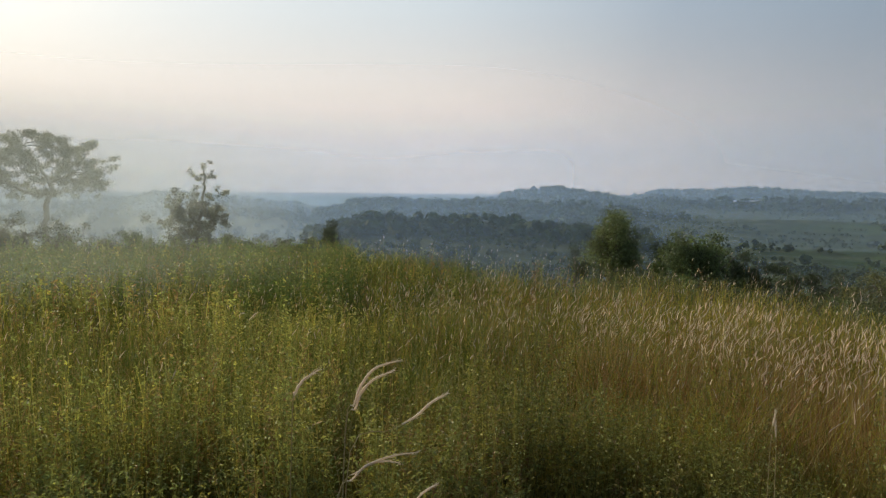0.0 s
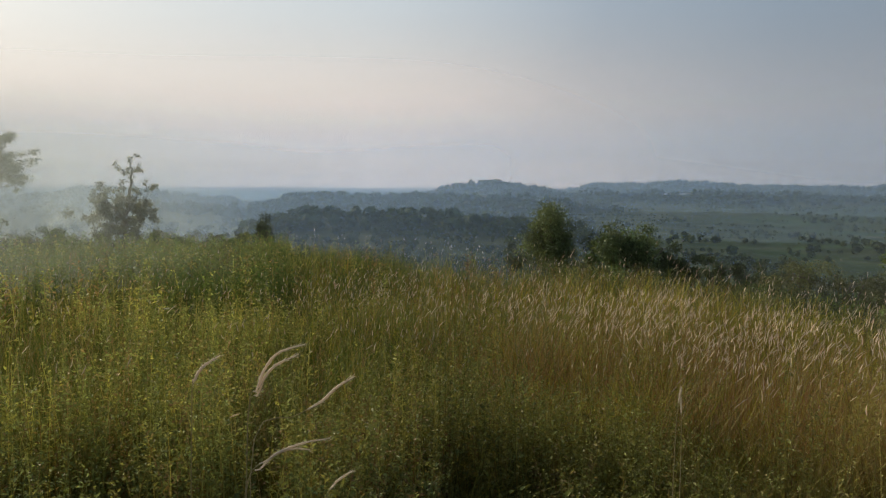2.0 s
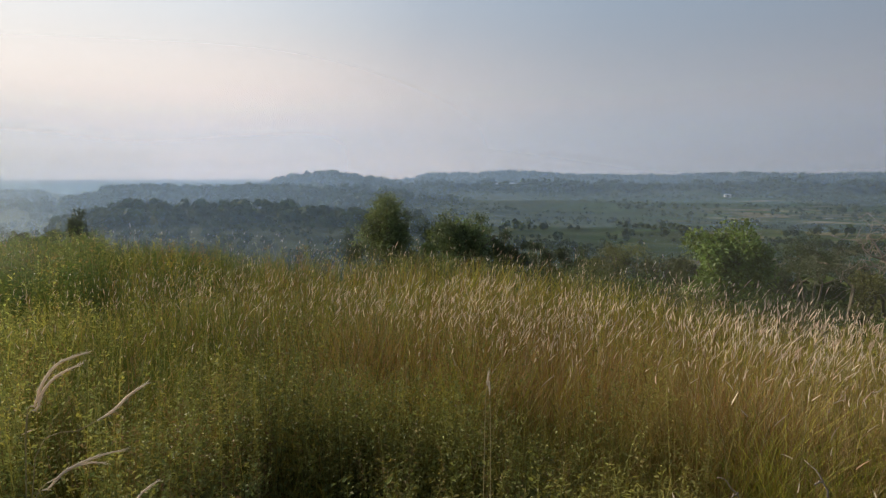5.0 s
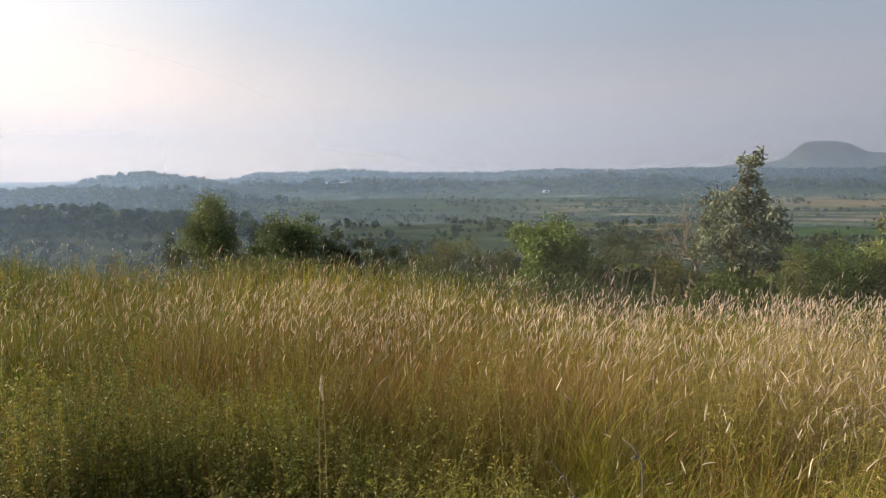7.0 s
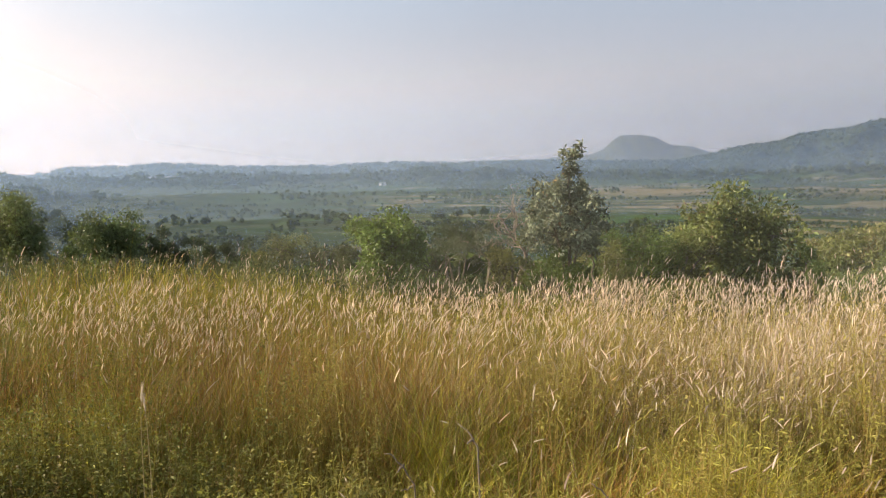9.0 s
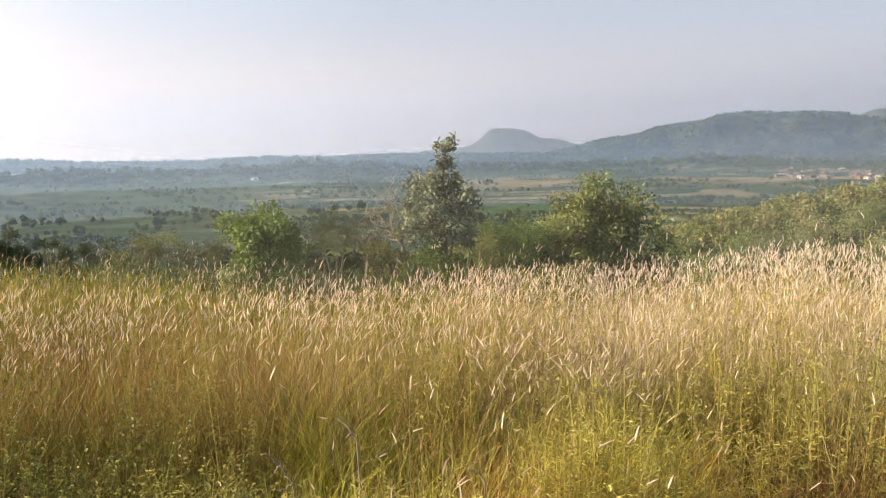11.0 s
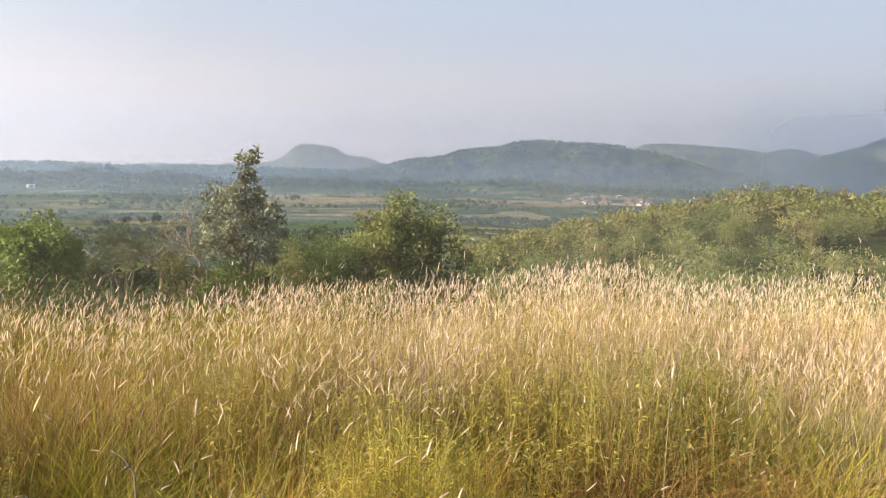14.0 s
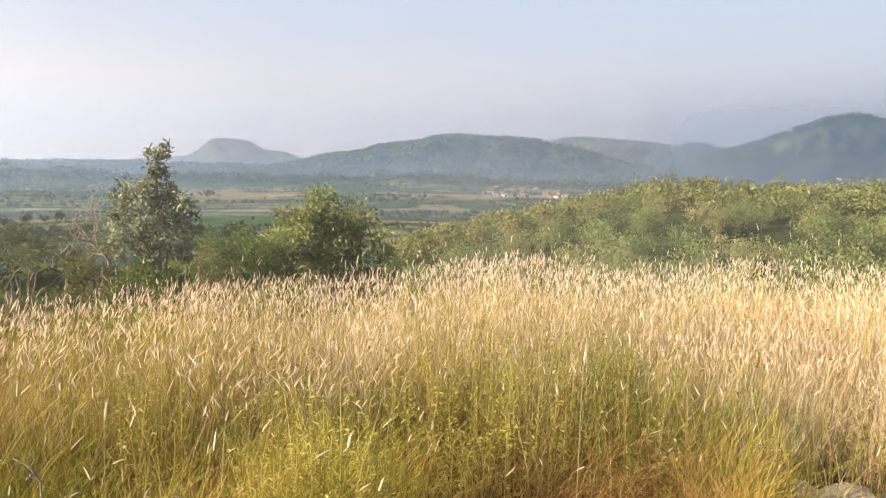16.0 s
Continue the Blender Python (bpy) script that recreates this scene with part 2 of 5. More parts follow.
def rough_material(name, a, b_col, scale=6.0, bump=0.3, rough=0.9, detail=6):
    """A dull surface with two-scale mottling and relief."""
    m, n, l = node_material(name)
    co = n.new("ShaderNodeTexCoord")
    big, fine = n.new("ShaderNodeTexNoise"), n.new("ShaderNodeTexNoise")
    big.inputs["Scale"].default_value, fine.inputs["Scale"].default_value = scale, scale * 9
    big.inputs["Detail"].default_value = fine.inputs["Detail"].default_value = detail
    mixv = n.new("ShaderNodeMath")
    mixv.operation = "MULTIPLY_ADD"
    mixv.inputs[1].default_value = 0.5
    l.new(co.outputs["Object"], big.inputs["Vector"])
    l.new(co.outputs["Object"], fine.inputs["Vector"])
    l.new(fine.outputs["Fac"], mixv.inputs[0])
    half = n.new("ShaderNodeMath")
    half.operation = "MULTIPLY"
    half.inputs[1].default_value = 0.5
    l.new(big.outputs["Fac"], half.inputs[0])
    l.new(half.outputs[0], mixv.inputs[2])
    ramp = n.new("ShaderNodeValToRGB")
    ramp.color_ramp.elements[0].position, ramp.color_ramp.elements[1].position = 0.35, 0.65
    ramp.color_ramp.elements[0].color, ramp.color_ramp.elements[1].color = (*a, 1), (*b_col, 1)
    l.new(mixv.outputs[0], ramp.inputs["Fac"])
    b = n.new("ShaderNodeBsdfPrincipled")
    b.inputs["Roughness"].default_value = rough
    b.inputs["Specular IOR Level"].default_value = 0.2
    l.new(ramp.outputs["Color"], b.inputs["Base Color"])
    bu = n.new("ShaderNodeBump")
    bu.inputs["Strength"].default_value = bump
    bu.inputs["Distance"].default_value = 0.02
    l.new(mixv.outputs[0], bu.inputs["Height"])
    l.new(bu.outputs[0], b.inputs["Normal"])
    out = n.new("ShaderNodeOutputMaterial")
    l.new(b.outputs[0], out.inputs["Surface"])
    return m


def ground_material():
    """Land: soil and dry litter near by, field plots and scrub in the valley, by the land-cover weights of the mesh."""
    m, n, l = node_material("land")
    geo = n.new("ShaderNodeNewGeometry")
    cover = n.new("ShaderNodeAttribute")
    cover.attribute_name = "tint"
    sep = n.new("ShaderNodeSeparateColor")
    l.new(cover.outputs["Color"], sep.inputs[0])

    def noise_tex(scale, detail=5, rough=0.6):
        t = n.new("ShaderNodeTexNoise")
        t.inputs["Scale"].default_value, t.inputs["Detail"].default_value, t.inputs["Roughness"].default_value = scale, detail, rough
        l.new(geo.outputs["Position"], t.inputs["Vector"])
        return t

    def ramp(fac, stops, mode="LINEAR"):
        r = n.new("ShaderNodeValToRGB")
        r.color_ramp.interpolation = mode
        while len(r.color_ramp.elements) < len(stops):
            r.color_ramp.elements.new(0.5)
        for e, (p, c) in zip(r.color_ramp.elements, stops):
            e.position, e.color = p, (*c, 1)
        l.new(fac, r.inputs["Fac"])
        return r.outputs["Color"]

    def blend(fac, a, b, kind="MIX"):
        x = n.new("ShaderNodeMix")
        x.data_type, x.blend_type = "RGBA", kind
        if isinstance(fac, float):
            x.inputs["Factor"].default_value = fac
        else:
            l.new(fac, x.inputs["Factor"])
        l.new(a, x.inputs["A"])
        l.new(b, x.inputs["B"])
        return x.outputs["Result"]

    soil = ramp(noise_tex(9.0, 8).outputs["Fac"], [(0.3, (0.05, 0.03, 0.018)), (0.55, (0.12, 0.07, 0.036)), (0.75, (0.22, 0.14, 0.07))])
    # field plots, stretched across the slope
    mapping = n.new("ShaderNodeMapping")
    mapping.inputs["Scale"].default_value = (0.009, 0.017, 0.0)
    mapping.inputs["Rotation"].default_value = (0, 0, radians(-40))
    warp = noise_tex(0.006, 3)
    off = n.new("ShaderNodeVectorMath")
    off.operation = "MULTIPLY_ADD"
    off.inputs[1].default_value = (90, 90, 0)
    l.new(warp.outputs["Color"], off.inputs[0])
    l.new(geo.outputs["Position"], off.inputs[2])
    l.new(off.outputs[0], mapping.inputs["Vector"])
    plot = n.new("ShaderNodeTexVoronoi")
    plot.inputs["Scale"].default_value = 1.0
    l.new(mapping.outputs[0], plot.inputs["Vector"])
    pick = n.new("ShaderNodeSeparateColor")
    l.new(plot.outputs["Color"], pick.inputs[0])
    crop = ramp(pick.outputs[0], [(0.0, (0.04, 0.09, 0.03)), (0.22, (0.065, 0.14, 0.035)), (0.45, (0.04, 0.075, 0.03)), (0.62, (0.095, 0.13, 0.045)), (0.78, (0.055, 0.115, 0.035)), (0.92, (0.22, 0.18, 0.11))], "CONSTANT")
    edge = n.new("ShaderNodeTexVoronoi")
    edge.feature = "DISTANCE_TO_EDGE"
    edge.inputs["Scale"].default_value = 1.0
    l.new(mapping.outputs[0], edge.inputs["Vector"])
    hedge = n.new("ShaderNodeMapRange")
    hedge.inputs["From Min"].default_value, hedge.inputs["From Max"].default_value = 0.03, 0.07
    l.new(edge.outputs["Distance"], hedge.inputs["Value"])
    scrub = ramp(noise_tex(0.06, 8, 0.75).outputs["Fac"], [(0.35, (0.022, 0.038, 0.014)), (0.55, (0.045, 0.07, 0.02)), (0.7, (0.10, 0.10, 0.045))])
    field = blend(hedge.outputs[0], scrub, blend(0.45, crop, scrub))
    wood = ramp(noise_tex(0.022, 10, 0.78).outputs["Fac"], [(0.36, (0.013, 0.025, 0.012)), (0.48, (0.036, 0.052, 0.02)), (0.58, (0.08, 0.092, 0.042)), (0.70, (0.14, 0.135, 0.08))])
    colour = blend(sep.outputs[1], soil, field)
    colour = blend(sep.outputs[0], colour, wood)
    dry = ramp(noise_tex(0.03, 6).outputs["Fac"], [(0.4, (0.22, 0.18, 0.10)), (0.65, (0.33, 0.27, 0.17))])
    colour = blend(sep.outputs[2], colour, dry)
    b = n.new("ShaderNodeBsdfPrincipled")
    b.inputs["Roughness"].default_value = 0.95
    b.inputs["Specular IOR Level"].default_value = 0.05
    l.new(colour, b.inputs["Base Color"])
    bump = n.new("ShaderNodeBump")
    bump.inputs["Strength"].default_value, bump.inputs["Distance"].default_value = 0.6, 0.03
    l.new(noise_tex(14.0, 8).outputs["Fac"], bump.inputs["Height"])
    l.new(bump.outputs[0], b.inputs["Normal"])
    out = n.new("ShaderNodeOutputMaterial")
    l.new(b.outputs[0], out.inputs["Surface"])
    return m


def haze_sheet_material(name, density, colour):
    """A sheet standing in for haze: lets most light pass, scatters the rest by set normals; thins out upwards and in
    drifts.
    """
    m, n, l = node_material(name)
    geo = n.new("ShaderNodeNewGeometry")
    cover = n.new("ShaderNodeAttribute")
    cover.attribute_name = "tint"
    sep = n.new("ShaderNodeSeparateColor")
    l.new(cover.outputs["Color"], sep.inputs[0])
    out_way = n.new("ShaderNodeVectorMath")            # normals set by bearing, so the sheet brightens towards the sun
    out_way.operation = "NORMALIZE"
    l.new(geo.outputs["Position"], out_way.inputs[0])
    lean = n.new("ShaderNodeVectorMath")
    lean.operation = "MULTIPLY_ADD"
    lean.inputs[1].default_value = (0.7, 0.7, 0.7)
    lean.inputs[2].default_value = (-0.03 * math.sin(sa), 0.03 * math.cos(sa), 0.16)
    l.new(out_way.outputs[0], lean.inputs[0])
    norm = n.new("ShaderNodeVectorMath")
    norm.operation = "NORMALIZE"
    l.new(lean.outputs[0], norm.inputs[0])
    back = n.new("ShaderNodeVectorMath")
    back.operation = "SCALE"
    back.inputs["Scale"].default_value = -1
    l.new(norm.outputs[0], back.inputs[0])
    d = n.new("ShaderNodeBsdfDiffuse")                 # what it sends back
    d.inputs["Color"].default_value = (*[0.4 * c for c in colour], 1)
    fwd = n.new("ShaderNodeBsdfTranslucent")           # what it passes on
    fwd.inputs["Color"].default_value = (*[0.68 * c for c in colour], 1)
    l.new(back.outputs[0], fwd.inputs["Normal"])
    even = n.new("ShaderNodeBsdfTranslucent")          # a share with its normal held to the sun, equally bright all round
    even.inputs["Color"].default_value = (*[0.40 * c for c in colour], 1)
    sun_facing = n.new("ShaderNodeCombineXYZ")
    sun_facing.inputs[0].default_value, sun_facing.inputs[1].default_value, sun_facing.inputs[2].default_value = math.sin(sa) * math.cos(se), -math.cos(sa) * math.cos(se), -math.sin(se)
    l.new(sun_facing.outputs[0], even.inputs["Normal"])
    first = n.new("ShaderNodeAddShader")
    l.new(d.outputs[0], first.inputs[0])
    l.new(even.outputs[0], first.inputs[1])
    both = n.new("ShaderNodeAddShader")
    l.new(first.outputs[0], both.inputs[0])
    l.new(fwd.outputs[0], both.inputs[1])
    tr = n.new("ShaderNodeBsdfTransparent")
    a = n.new("ShaderNodeMath")
    a.operation = "MULTIPLY"
    a.inputs[1].default_value = density
    l.new(sep.outputs[0], a.inputs[0])
    mix = n.new("ShaderNodeMixShader")
    l.new(a.outputs[0], mix.inputs[0])
    l.new(tr.outputs[0], mix.inputs[1])
    l.new(both.outputs[0], mix.inputs[2])
    out = n.new("ShaderNodeOutputMaterial")
    l.new(mix.outputs[0], out.inputs["Surface"])
    return m


LAND = ground_material()
GRASS = plant_material("grass", 0.16, 0.65, 0.28)
SPIKE = plant_material("flower_spike", 0.4, 0.8, 0.15, 0.1, (1.08, 1.0, 0.95))
FORB = plant_material("herb_leaf", 0.24, 0.55, 0.5, 0.2)
LEAF = plant_material("tree_leaf", 0.24, 0.5, 0.35, 0.4)
GREYLEAF = plant_material("grey_leaf", 0.16, 0.55, 0.35, 0.22, (1.1, 1.08, 0.95))
FARLEAF = plant_material("far_foliage", 0.15, 0.8, 0.35, 0.1)
BARK = rough_material("bark", (0.09, 0.075, 0.055), (0.26, 0.23, 0.18), 5, 0.8)
DEADWOOD = rough_material("dead_wood", (0.19, 0.15, 0.12), (0.38, 0.32, 0.27), 8, 0.5)
PLASTER = rough_material("whitewash", (0.62, 0.58, 0.52), (0.82, 0.80, 0.76), 1.5, 0.2)
CLAY = rough_material("clay_tile", (0.17, 0.11, 0.085), (0.30, 0.19, 0.14), 2.0, 0.4)
TIN = rough_material("grey_roof", (0.45, 0.45, 0.46), (0.68, 0.68, 0.68), 1.0, 0.2, 0.6)
MUD = rough_material("mud_wall", (0.25, 0.17, 0.11), (0.40, 0.29, 0.2), 2.0, 0.4)
DARK = rough_material("dark_opening", (0.03, 0.028, 0.025), (0.06, 0.055, 0.05), 2.0, 0.1)
ROCK = rough_material("pale_stone", (0.33, 0.27, 0.19), (0.58, 0.51, 0.40), 7, 0.8)

# ---------------------------------------------------------------- the lie of the land
# the brow of the hilltop: bearing (left of north) and the depression under which the grass tops end
BROW_AZ = [-180, -120, -107, -102, -96, -88, -80, -71, -62, -53, -45, -36, -26, -18, -10, -3, 3.7, 8, 20, 31, 60, 180]
BROW_EL = [5.0, 5.8, 6.3, 6.7, 7.1, 7.7, 8.3, 9.5, 9.8, 9.8, 9.3, 8.6, 7.3, 7.0, 6.5, 5.7, 4.75, 4.5, 4.4, 4.2, 4.6, 5.0]
SLOPE, TALL, FLOOR = 0.04, 0.80, -46.0

# ridges and hills: distance, half width in front and behind, height of the wood on it, bearings, heights in degrees over the eye
HILLS = [
    ("plain", 4720, 250, 900, 0, [-180, -50, -5, 5, 30, 60, 180], [-0.3, -0.3, -0.22, -0.18, -0.2, -0.2, -0.3]),
    ("left_ridge", 1500, 420, 500, 7, [5, 8.2, 9.9, 11.2, 13.3, 15.4, 16.7, 19.5, 21.6, 23, 25, 30, 45], [-2.8, -2.3, -1.65, -1.3, -1.28, -1.0, -0.78, -0.6, -0.6, -1.0, -1.2, -1.5, -1.5]),
    ("dark_ridge", 850, 330, 300, 7, [-24, -14, -6, -3, 0.2, 3.7, 6.4, 8.2, 10.5, 12.5], [-3.4, -2.3, -1.3, -1.22, -1.36, -1.17, -1.2, -1.85, -2.5, -3.2]),
    ("round_hill", 1300, 420, 400, 7, [-24, -17, -14.3, -13, -11.4, -8.7, -6, -4.8, -3, 0, 4], [-2.0, -1.4, -0.88, -0.6, -0.42, 0.0, -0.3, -0.6, -1.2, -1.8, -3]),
    ("long_ridge", 2000, 420, 700, 7, [-90, -65, -56, -50, -45, -40, -34, -27, -23, -19.6, -16.8, -15.5, -14.2, -11, -5], [-0.5, -0.3, -0.2, -0.05, -0.2, -0.1, -0.35, -0.22, 0.0, -0.2, -0.13, -0.45, -0.85, -1.2, -1.6]),
    ("mesa", 4000, 500, 400, 4, [-72, -66, -64.4, -63.8, -62.6, -61.2, -60.7, -60.1, -59, -57.5, -57.05, -56.4, -55.6, -54.5, -52.3, -50], [-0.6, 0.1, 0.38, 0.48, 0.9, 0.98, 1.25, 1.6, 1.76, 1.76, 1.5, 0.85, 0.45, 0.29, 0.2, -0.5]),
    ("big_hill", 2600, 700, 600, 7, [-100, -94, -89.5, -87.5, -85.4, -83.7, -82.6, -81.1, -79.4, -76.1, -74.8, -74.1, -73, -71.6, -69.6, -68.8, -67.5, -66.2, -65.3, -64.4, -61], [-1, -0.3, 0.5, 1.0, 1.6, 1.92, 2.12, 2.31, 2.37, 2.5, 2.43, 2.29, 1.92, 1.84, 1.54, 1.17, 0.97, 0.85, 0.66, 0.38, -0.3]),
    ("back_hill", 3700, 700, 500, 7, [-112, -100, -96.8, -96.1, -95.3, -94.5, -93.4, -92.6, -91.85, -90.3, -87.8, -85.8, -84, -83.3, -78], [1, 1.5, 1.9, 1.68, 1.95, 2.15, 2.18, 1.87, 2.01, 2.2, 2.39, 2.49, 2.39, 2.08, 1.5]),
    ("right_hill", 1950, 420, 600, 7, [-180, -140, -120, -106, -104, -102.8, -101.5, -100.5, -99.5, -98.9, -98, -97.1, -96.1, -93], [1, 2.5, 3.4, 3.85, 4.07, 4.0, 3.45, 3.09, 2.75, 2.48, 2.16, 1.92, 1.6, 0.2]),
    ("wooded_spur", 150, 130, 130, 5, [-180, -125, -107, -100, -96, -91.5, -88, -84, -80, -75, -70, -66], [-1.5, -0.9, -0.6, -0.6, -0.5, -0.65, -1.35, -2.6, -3.5, -4.7, -7.2, -11]),
]


def brow_distance(az):
    el = np.interp(az, BROW_AZ, BROW_EL)
    return TALL / (np.tan(np.radians(el)) - SLOPE)


def land(x, y, detail=True):
    """Height of the ground, and the share of wood on it."""
    x, y = np.asarray(x, float), np.asarray(y, float)
    r = np.hypot(x, y) + 1e-6
    az = np.degrees(np.arctan2(-x, y))
    rc = brow_distance(az)
    d = np.maximum(r - rc, 0)
    z = -SLOPE * np.minimum(r, rc) - 0.2 * (d - 3 * (1 - np.exp(-d / 3)))
    z = z + 0.05 * fbm(x, y, 2.5, 3, 3) * smooth(0.8, 4, r) + 0.8 * fbm(x, y, 45, 8, 3) * smooth(15, 80, r)
    low = FLOOR + (2.5 * fbm(x, y, 260, 5, 4) + 5.0 * fbm(x, y, 900, 6, 2)) * smooth(200, 900, r)
    k = 3.0
    z = low + k * np.logaddexp(0, np.clip((z - low) / k, -50, 50))
    # farmed terraces: long low banks across the valley
    u = r * (1 + 0.10 * fbm(x, y, 330, 55, 3)) / (30 + 0.02 * r)
    k = u - np.floor(u)
    z = z + (1.3 + 0.9 * fbm(x, y, 150, 56, 2)) * smooth(0, 0.16, k) * (1 - k) * smooth(-8, -16, az) * smooth(240, 330, r) * (1 - smooth(1300, 1700, r))
    wood = np.zeros_like(z)
    for i, (name, dist, front, back, trees, azs, els) in enumerate(HILLS):
        wander = dist * (1 + (0.06 if name != "wooded_spur" else 0.02) * fbm(x, y, dist * 0.35, 20 + i, 2)) if detail else dist
        top = EYE + wander * np.tan(np.radians(np.interp(az, azs, els))) - trees
        if azs[0] > -180:
            ends = smooth(azs[0] - 5, azs[0], az) * smooth(azs[-1] + 5, azs[-1], az)
        else:
            ends = smooth(azs[-1] + 5, azs[-1], az) if azs[-1] < 180 else 1.0
        top = low + (top - low) * ends
        s = np.where(r < wander, (r - wander) / front, (r - wander) / back)
        rough = 1 + 0.16 * fbm(x, y, dist * 0.12, 40 + i, 4) * np.clip(np.abs(s), 0, 1)
        shape = np.exp(-(s * rough) ** 2) if name != "mesa" else smooth(1.5, 0.15, np.abs(s))
        h = low + np.maximum(top - low, 0) * shape
        if dist > 1000 and name not in ("plain", "mesa"):             # spurs and gullies on the flanks
            along, down = np.radians(az) * dist, r - wander
            along = along + 0.35 * down + 40 * fbm(x, y, 220, 84 + i, 2)
            flank = np.maximum(top - low, 0) * smooth(1.0, 0.90, shape) * smooth(0.02, 0.3, shape)
            h = h - flank * (0.62 * np.abs(fbm(along, down * 0.22, dist * 0.06, 80 + i, 3)) + 0.26 * np.abs(fbm(along, down * 0.3, dist * 0.02, 90 + i, 2)))
        if name != "plain":
            wood = np.where((h > z) & (top > low + 3), np.maximum(wood, smooth(0.10, 0.32, shape)), wood)
        z = np.maximum(z, h)
    return z, wood


def ground_at(x, y):
    return float(land(np.array([x]), np.array([y]))[0][0])


# land sheet: fine where it is seen, coarse behind
azs = np.concatenate([np.arange(-180, -112, 3.0), np.arange(-112, 40, 0.32), np.arange(40, 180, 3.0)])
rs = np.concatenate([[0.0], np.geomspace(0.6, 60, 70), np.geomspace(63, 245, 36), np.geomspace(248, 1000, 170), np.geomspace(1010, 2700, 110), np.geomspace(2740, 4900, 40)])
A, Rr = np.meshgrid(azs, rs)
gx, gy = polar(A, Rr)
gz, gw = land(gx, gy)
na, nr = len(azs), len(rs)
field = smooth(25, 90, Rr) * (1 - smooth(2600, 3400, Rr))
dry = smooth(0.28, 0.62, fbm(gx, gy, 220, 9, 4)) * smooth(700, 1100, Rr) * smooth(-45, -62, A) * (1 - gw)
dry = np.maximum(dry, 0.55 * smooth(0.05, 0.4, fbm(gx, gy, 120, 14, 3)) * smooth(800, 1000, Rr) * smooth(-68, -74, A) * (1 - gw))
bank_u = Rr * (1 + 0.10 * fbm(gx, gy, 330, 55, 3)) / (30 + 0.02 * Rr)
bank_k = bank_u - np.floor(bank_u)
bank_face = (bank_k < 0.16) * smooth(-0.35, 0.25, fbm(gx, gy, 160, 57, 3)) * smooth(-30, -44, A) * smooth(300, 360, Rr) * (1 - smooth(1100, 1500, Rr)) * (1 - gw)
dry = np.maximum(dry, 0.6 * bank_face)
bank_scrub = 0.9 * smooth(0.62, 0.74, bank_k) * smooth(1.0, 0.9, bank_k) * smooth(-0.35, 0.05, fbm(gx, gy, 110, 58, 3)) * smooth(-10, -16, A) * smooth(260, 330, Rr) * (1 - smooth(1200, 1700, Rr))
gw = np.maximum(gw, bank_scrub)
slope_scrub = (1 - smooth(-67, -70, A) * smooth(70, 110, Rr)) * smooth(2, 8, Rr - brow_distance(A)) * (1 - smooth(220, 420, Rr)) * (0.75 + 0.4 * fbm(gx, gy, 30, 61, 3))
gw = np.maximum(gw, np.clip(slope_scrub, 0, 1))
gw = np.maximum(gw, 0.9 * smooth(-42, -20, A) * smooth(60, 120, Rr) * (1 - smooth(1500, 2000, Rr)))
cov = np.stack([np.clip(gw, 0, 1), field, np.clip(dry, 0, 1)], -1).reshape(-1, 3)
i, j = np.meshgrid(np.arange(nr - 1), np.arange(na), indexing="ij")
quad = np.stack([i * na + j, (i + 1) * na + j, (i + 1) * na + (j + 1) % na, i * na + (j + 1) % na], -1).reshape(-1, 4)[:, ::-1]
ground = new("ground", mesh_np("ground", np.stack([gx, gy, gz], -1).reshape(-1, 3), [quad], LAND, cov, True))
tagged(ground, "grassy hilltop falling to a hazy farmed valley with wooded ridges", "ground", kind="structure")


# ---------------------------------------------------------------- sheets standing in for haze over the valley
def haze_sheet(r, density, az0, az1, top_el, fade, seed, colour=(0.4, 0.42, 0.46), low_share=0.0):
    """A sheet standing in for haze, on an arc round the hill, thinner at its ends, in drifts and towards its top."""
    step = 0.12
    mid = np.arange(az0, az1, step)
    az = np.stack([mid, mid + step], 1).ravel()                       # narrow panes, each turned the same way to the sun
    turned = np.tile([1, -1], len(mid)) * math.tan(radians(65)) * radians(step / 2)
    u = np.concatenate([[0.0], np.linspace(0.12, 1, 12)])
    AA, UU = np.meshgrid(az, u)
    x, y = polar(AA, r * (1 + turned[None] + 0 * UU))
    if r < 100:                               # close sheets, added as a veil, lie round the middle of the viewpoint
        x, y = x + (0.08 if az0 > 0 else 0.265), y - 0.01
    low, high = -70 if r > 100 else (-14 if r > 20 else -1), EYE + r * math.tan(radians(top_el))
    z = low + (high - low) * UU ** 0.9
    el = np.degrees(np.arctan2(z - EYE, r))
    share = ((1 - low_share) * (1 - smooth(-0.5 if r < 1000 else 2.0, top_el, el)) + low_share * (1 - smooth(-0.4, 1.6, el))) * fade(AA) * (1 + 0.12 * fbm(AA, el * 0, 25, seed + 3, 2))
    n, k = len(u), len(az)
    i, j = np.meshgrid(np.arange(n - 1), np.arange(0, k - 1, 2), indexing="ij")
    f = np.stack([i * k + j, i * k + j + 1, (i + 1) * k + j + 1, (i + 1) * k + j], -1).reshape(-1, 4)
    c = np.repeat(np.clip(share, 0, 1).reshape(-1, 1), 3, 1)
    ob = new("mist", mesh_np("mist", np.stack([x, y, z], -1).reshape(-1, 3), [f], haze_sheet_material("mist", density, colour), c, True))
    # casts no shadow, so the panes do not stripe one another
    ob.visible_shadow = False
    tagged(ob, "thin translucent sheet added to stand in for morning haze", "mist", kind="structure")
    return ob


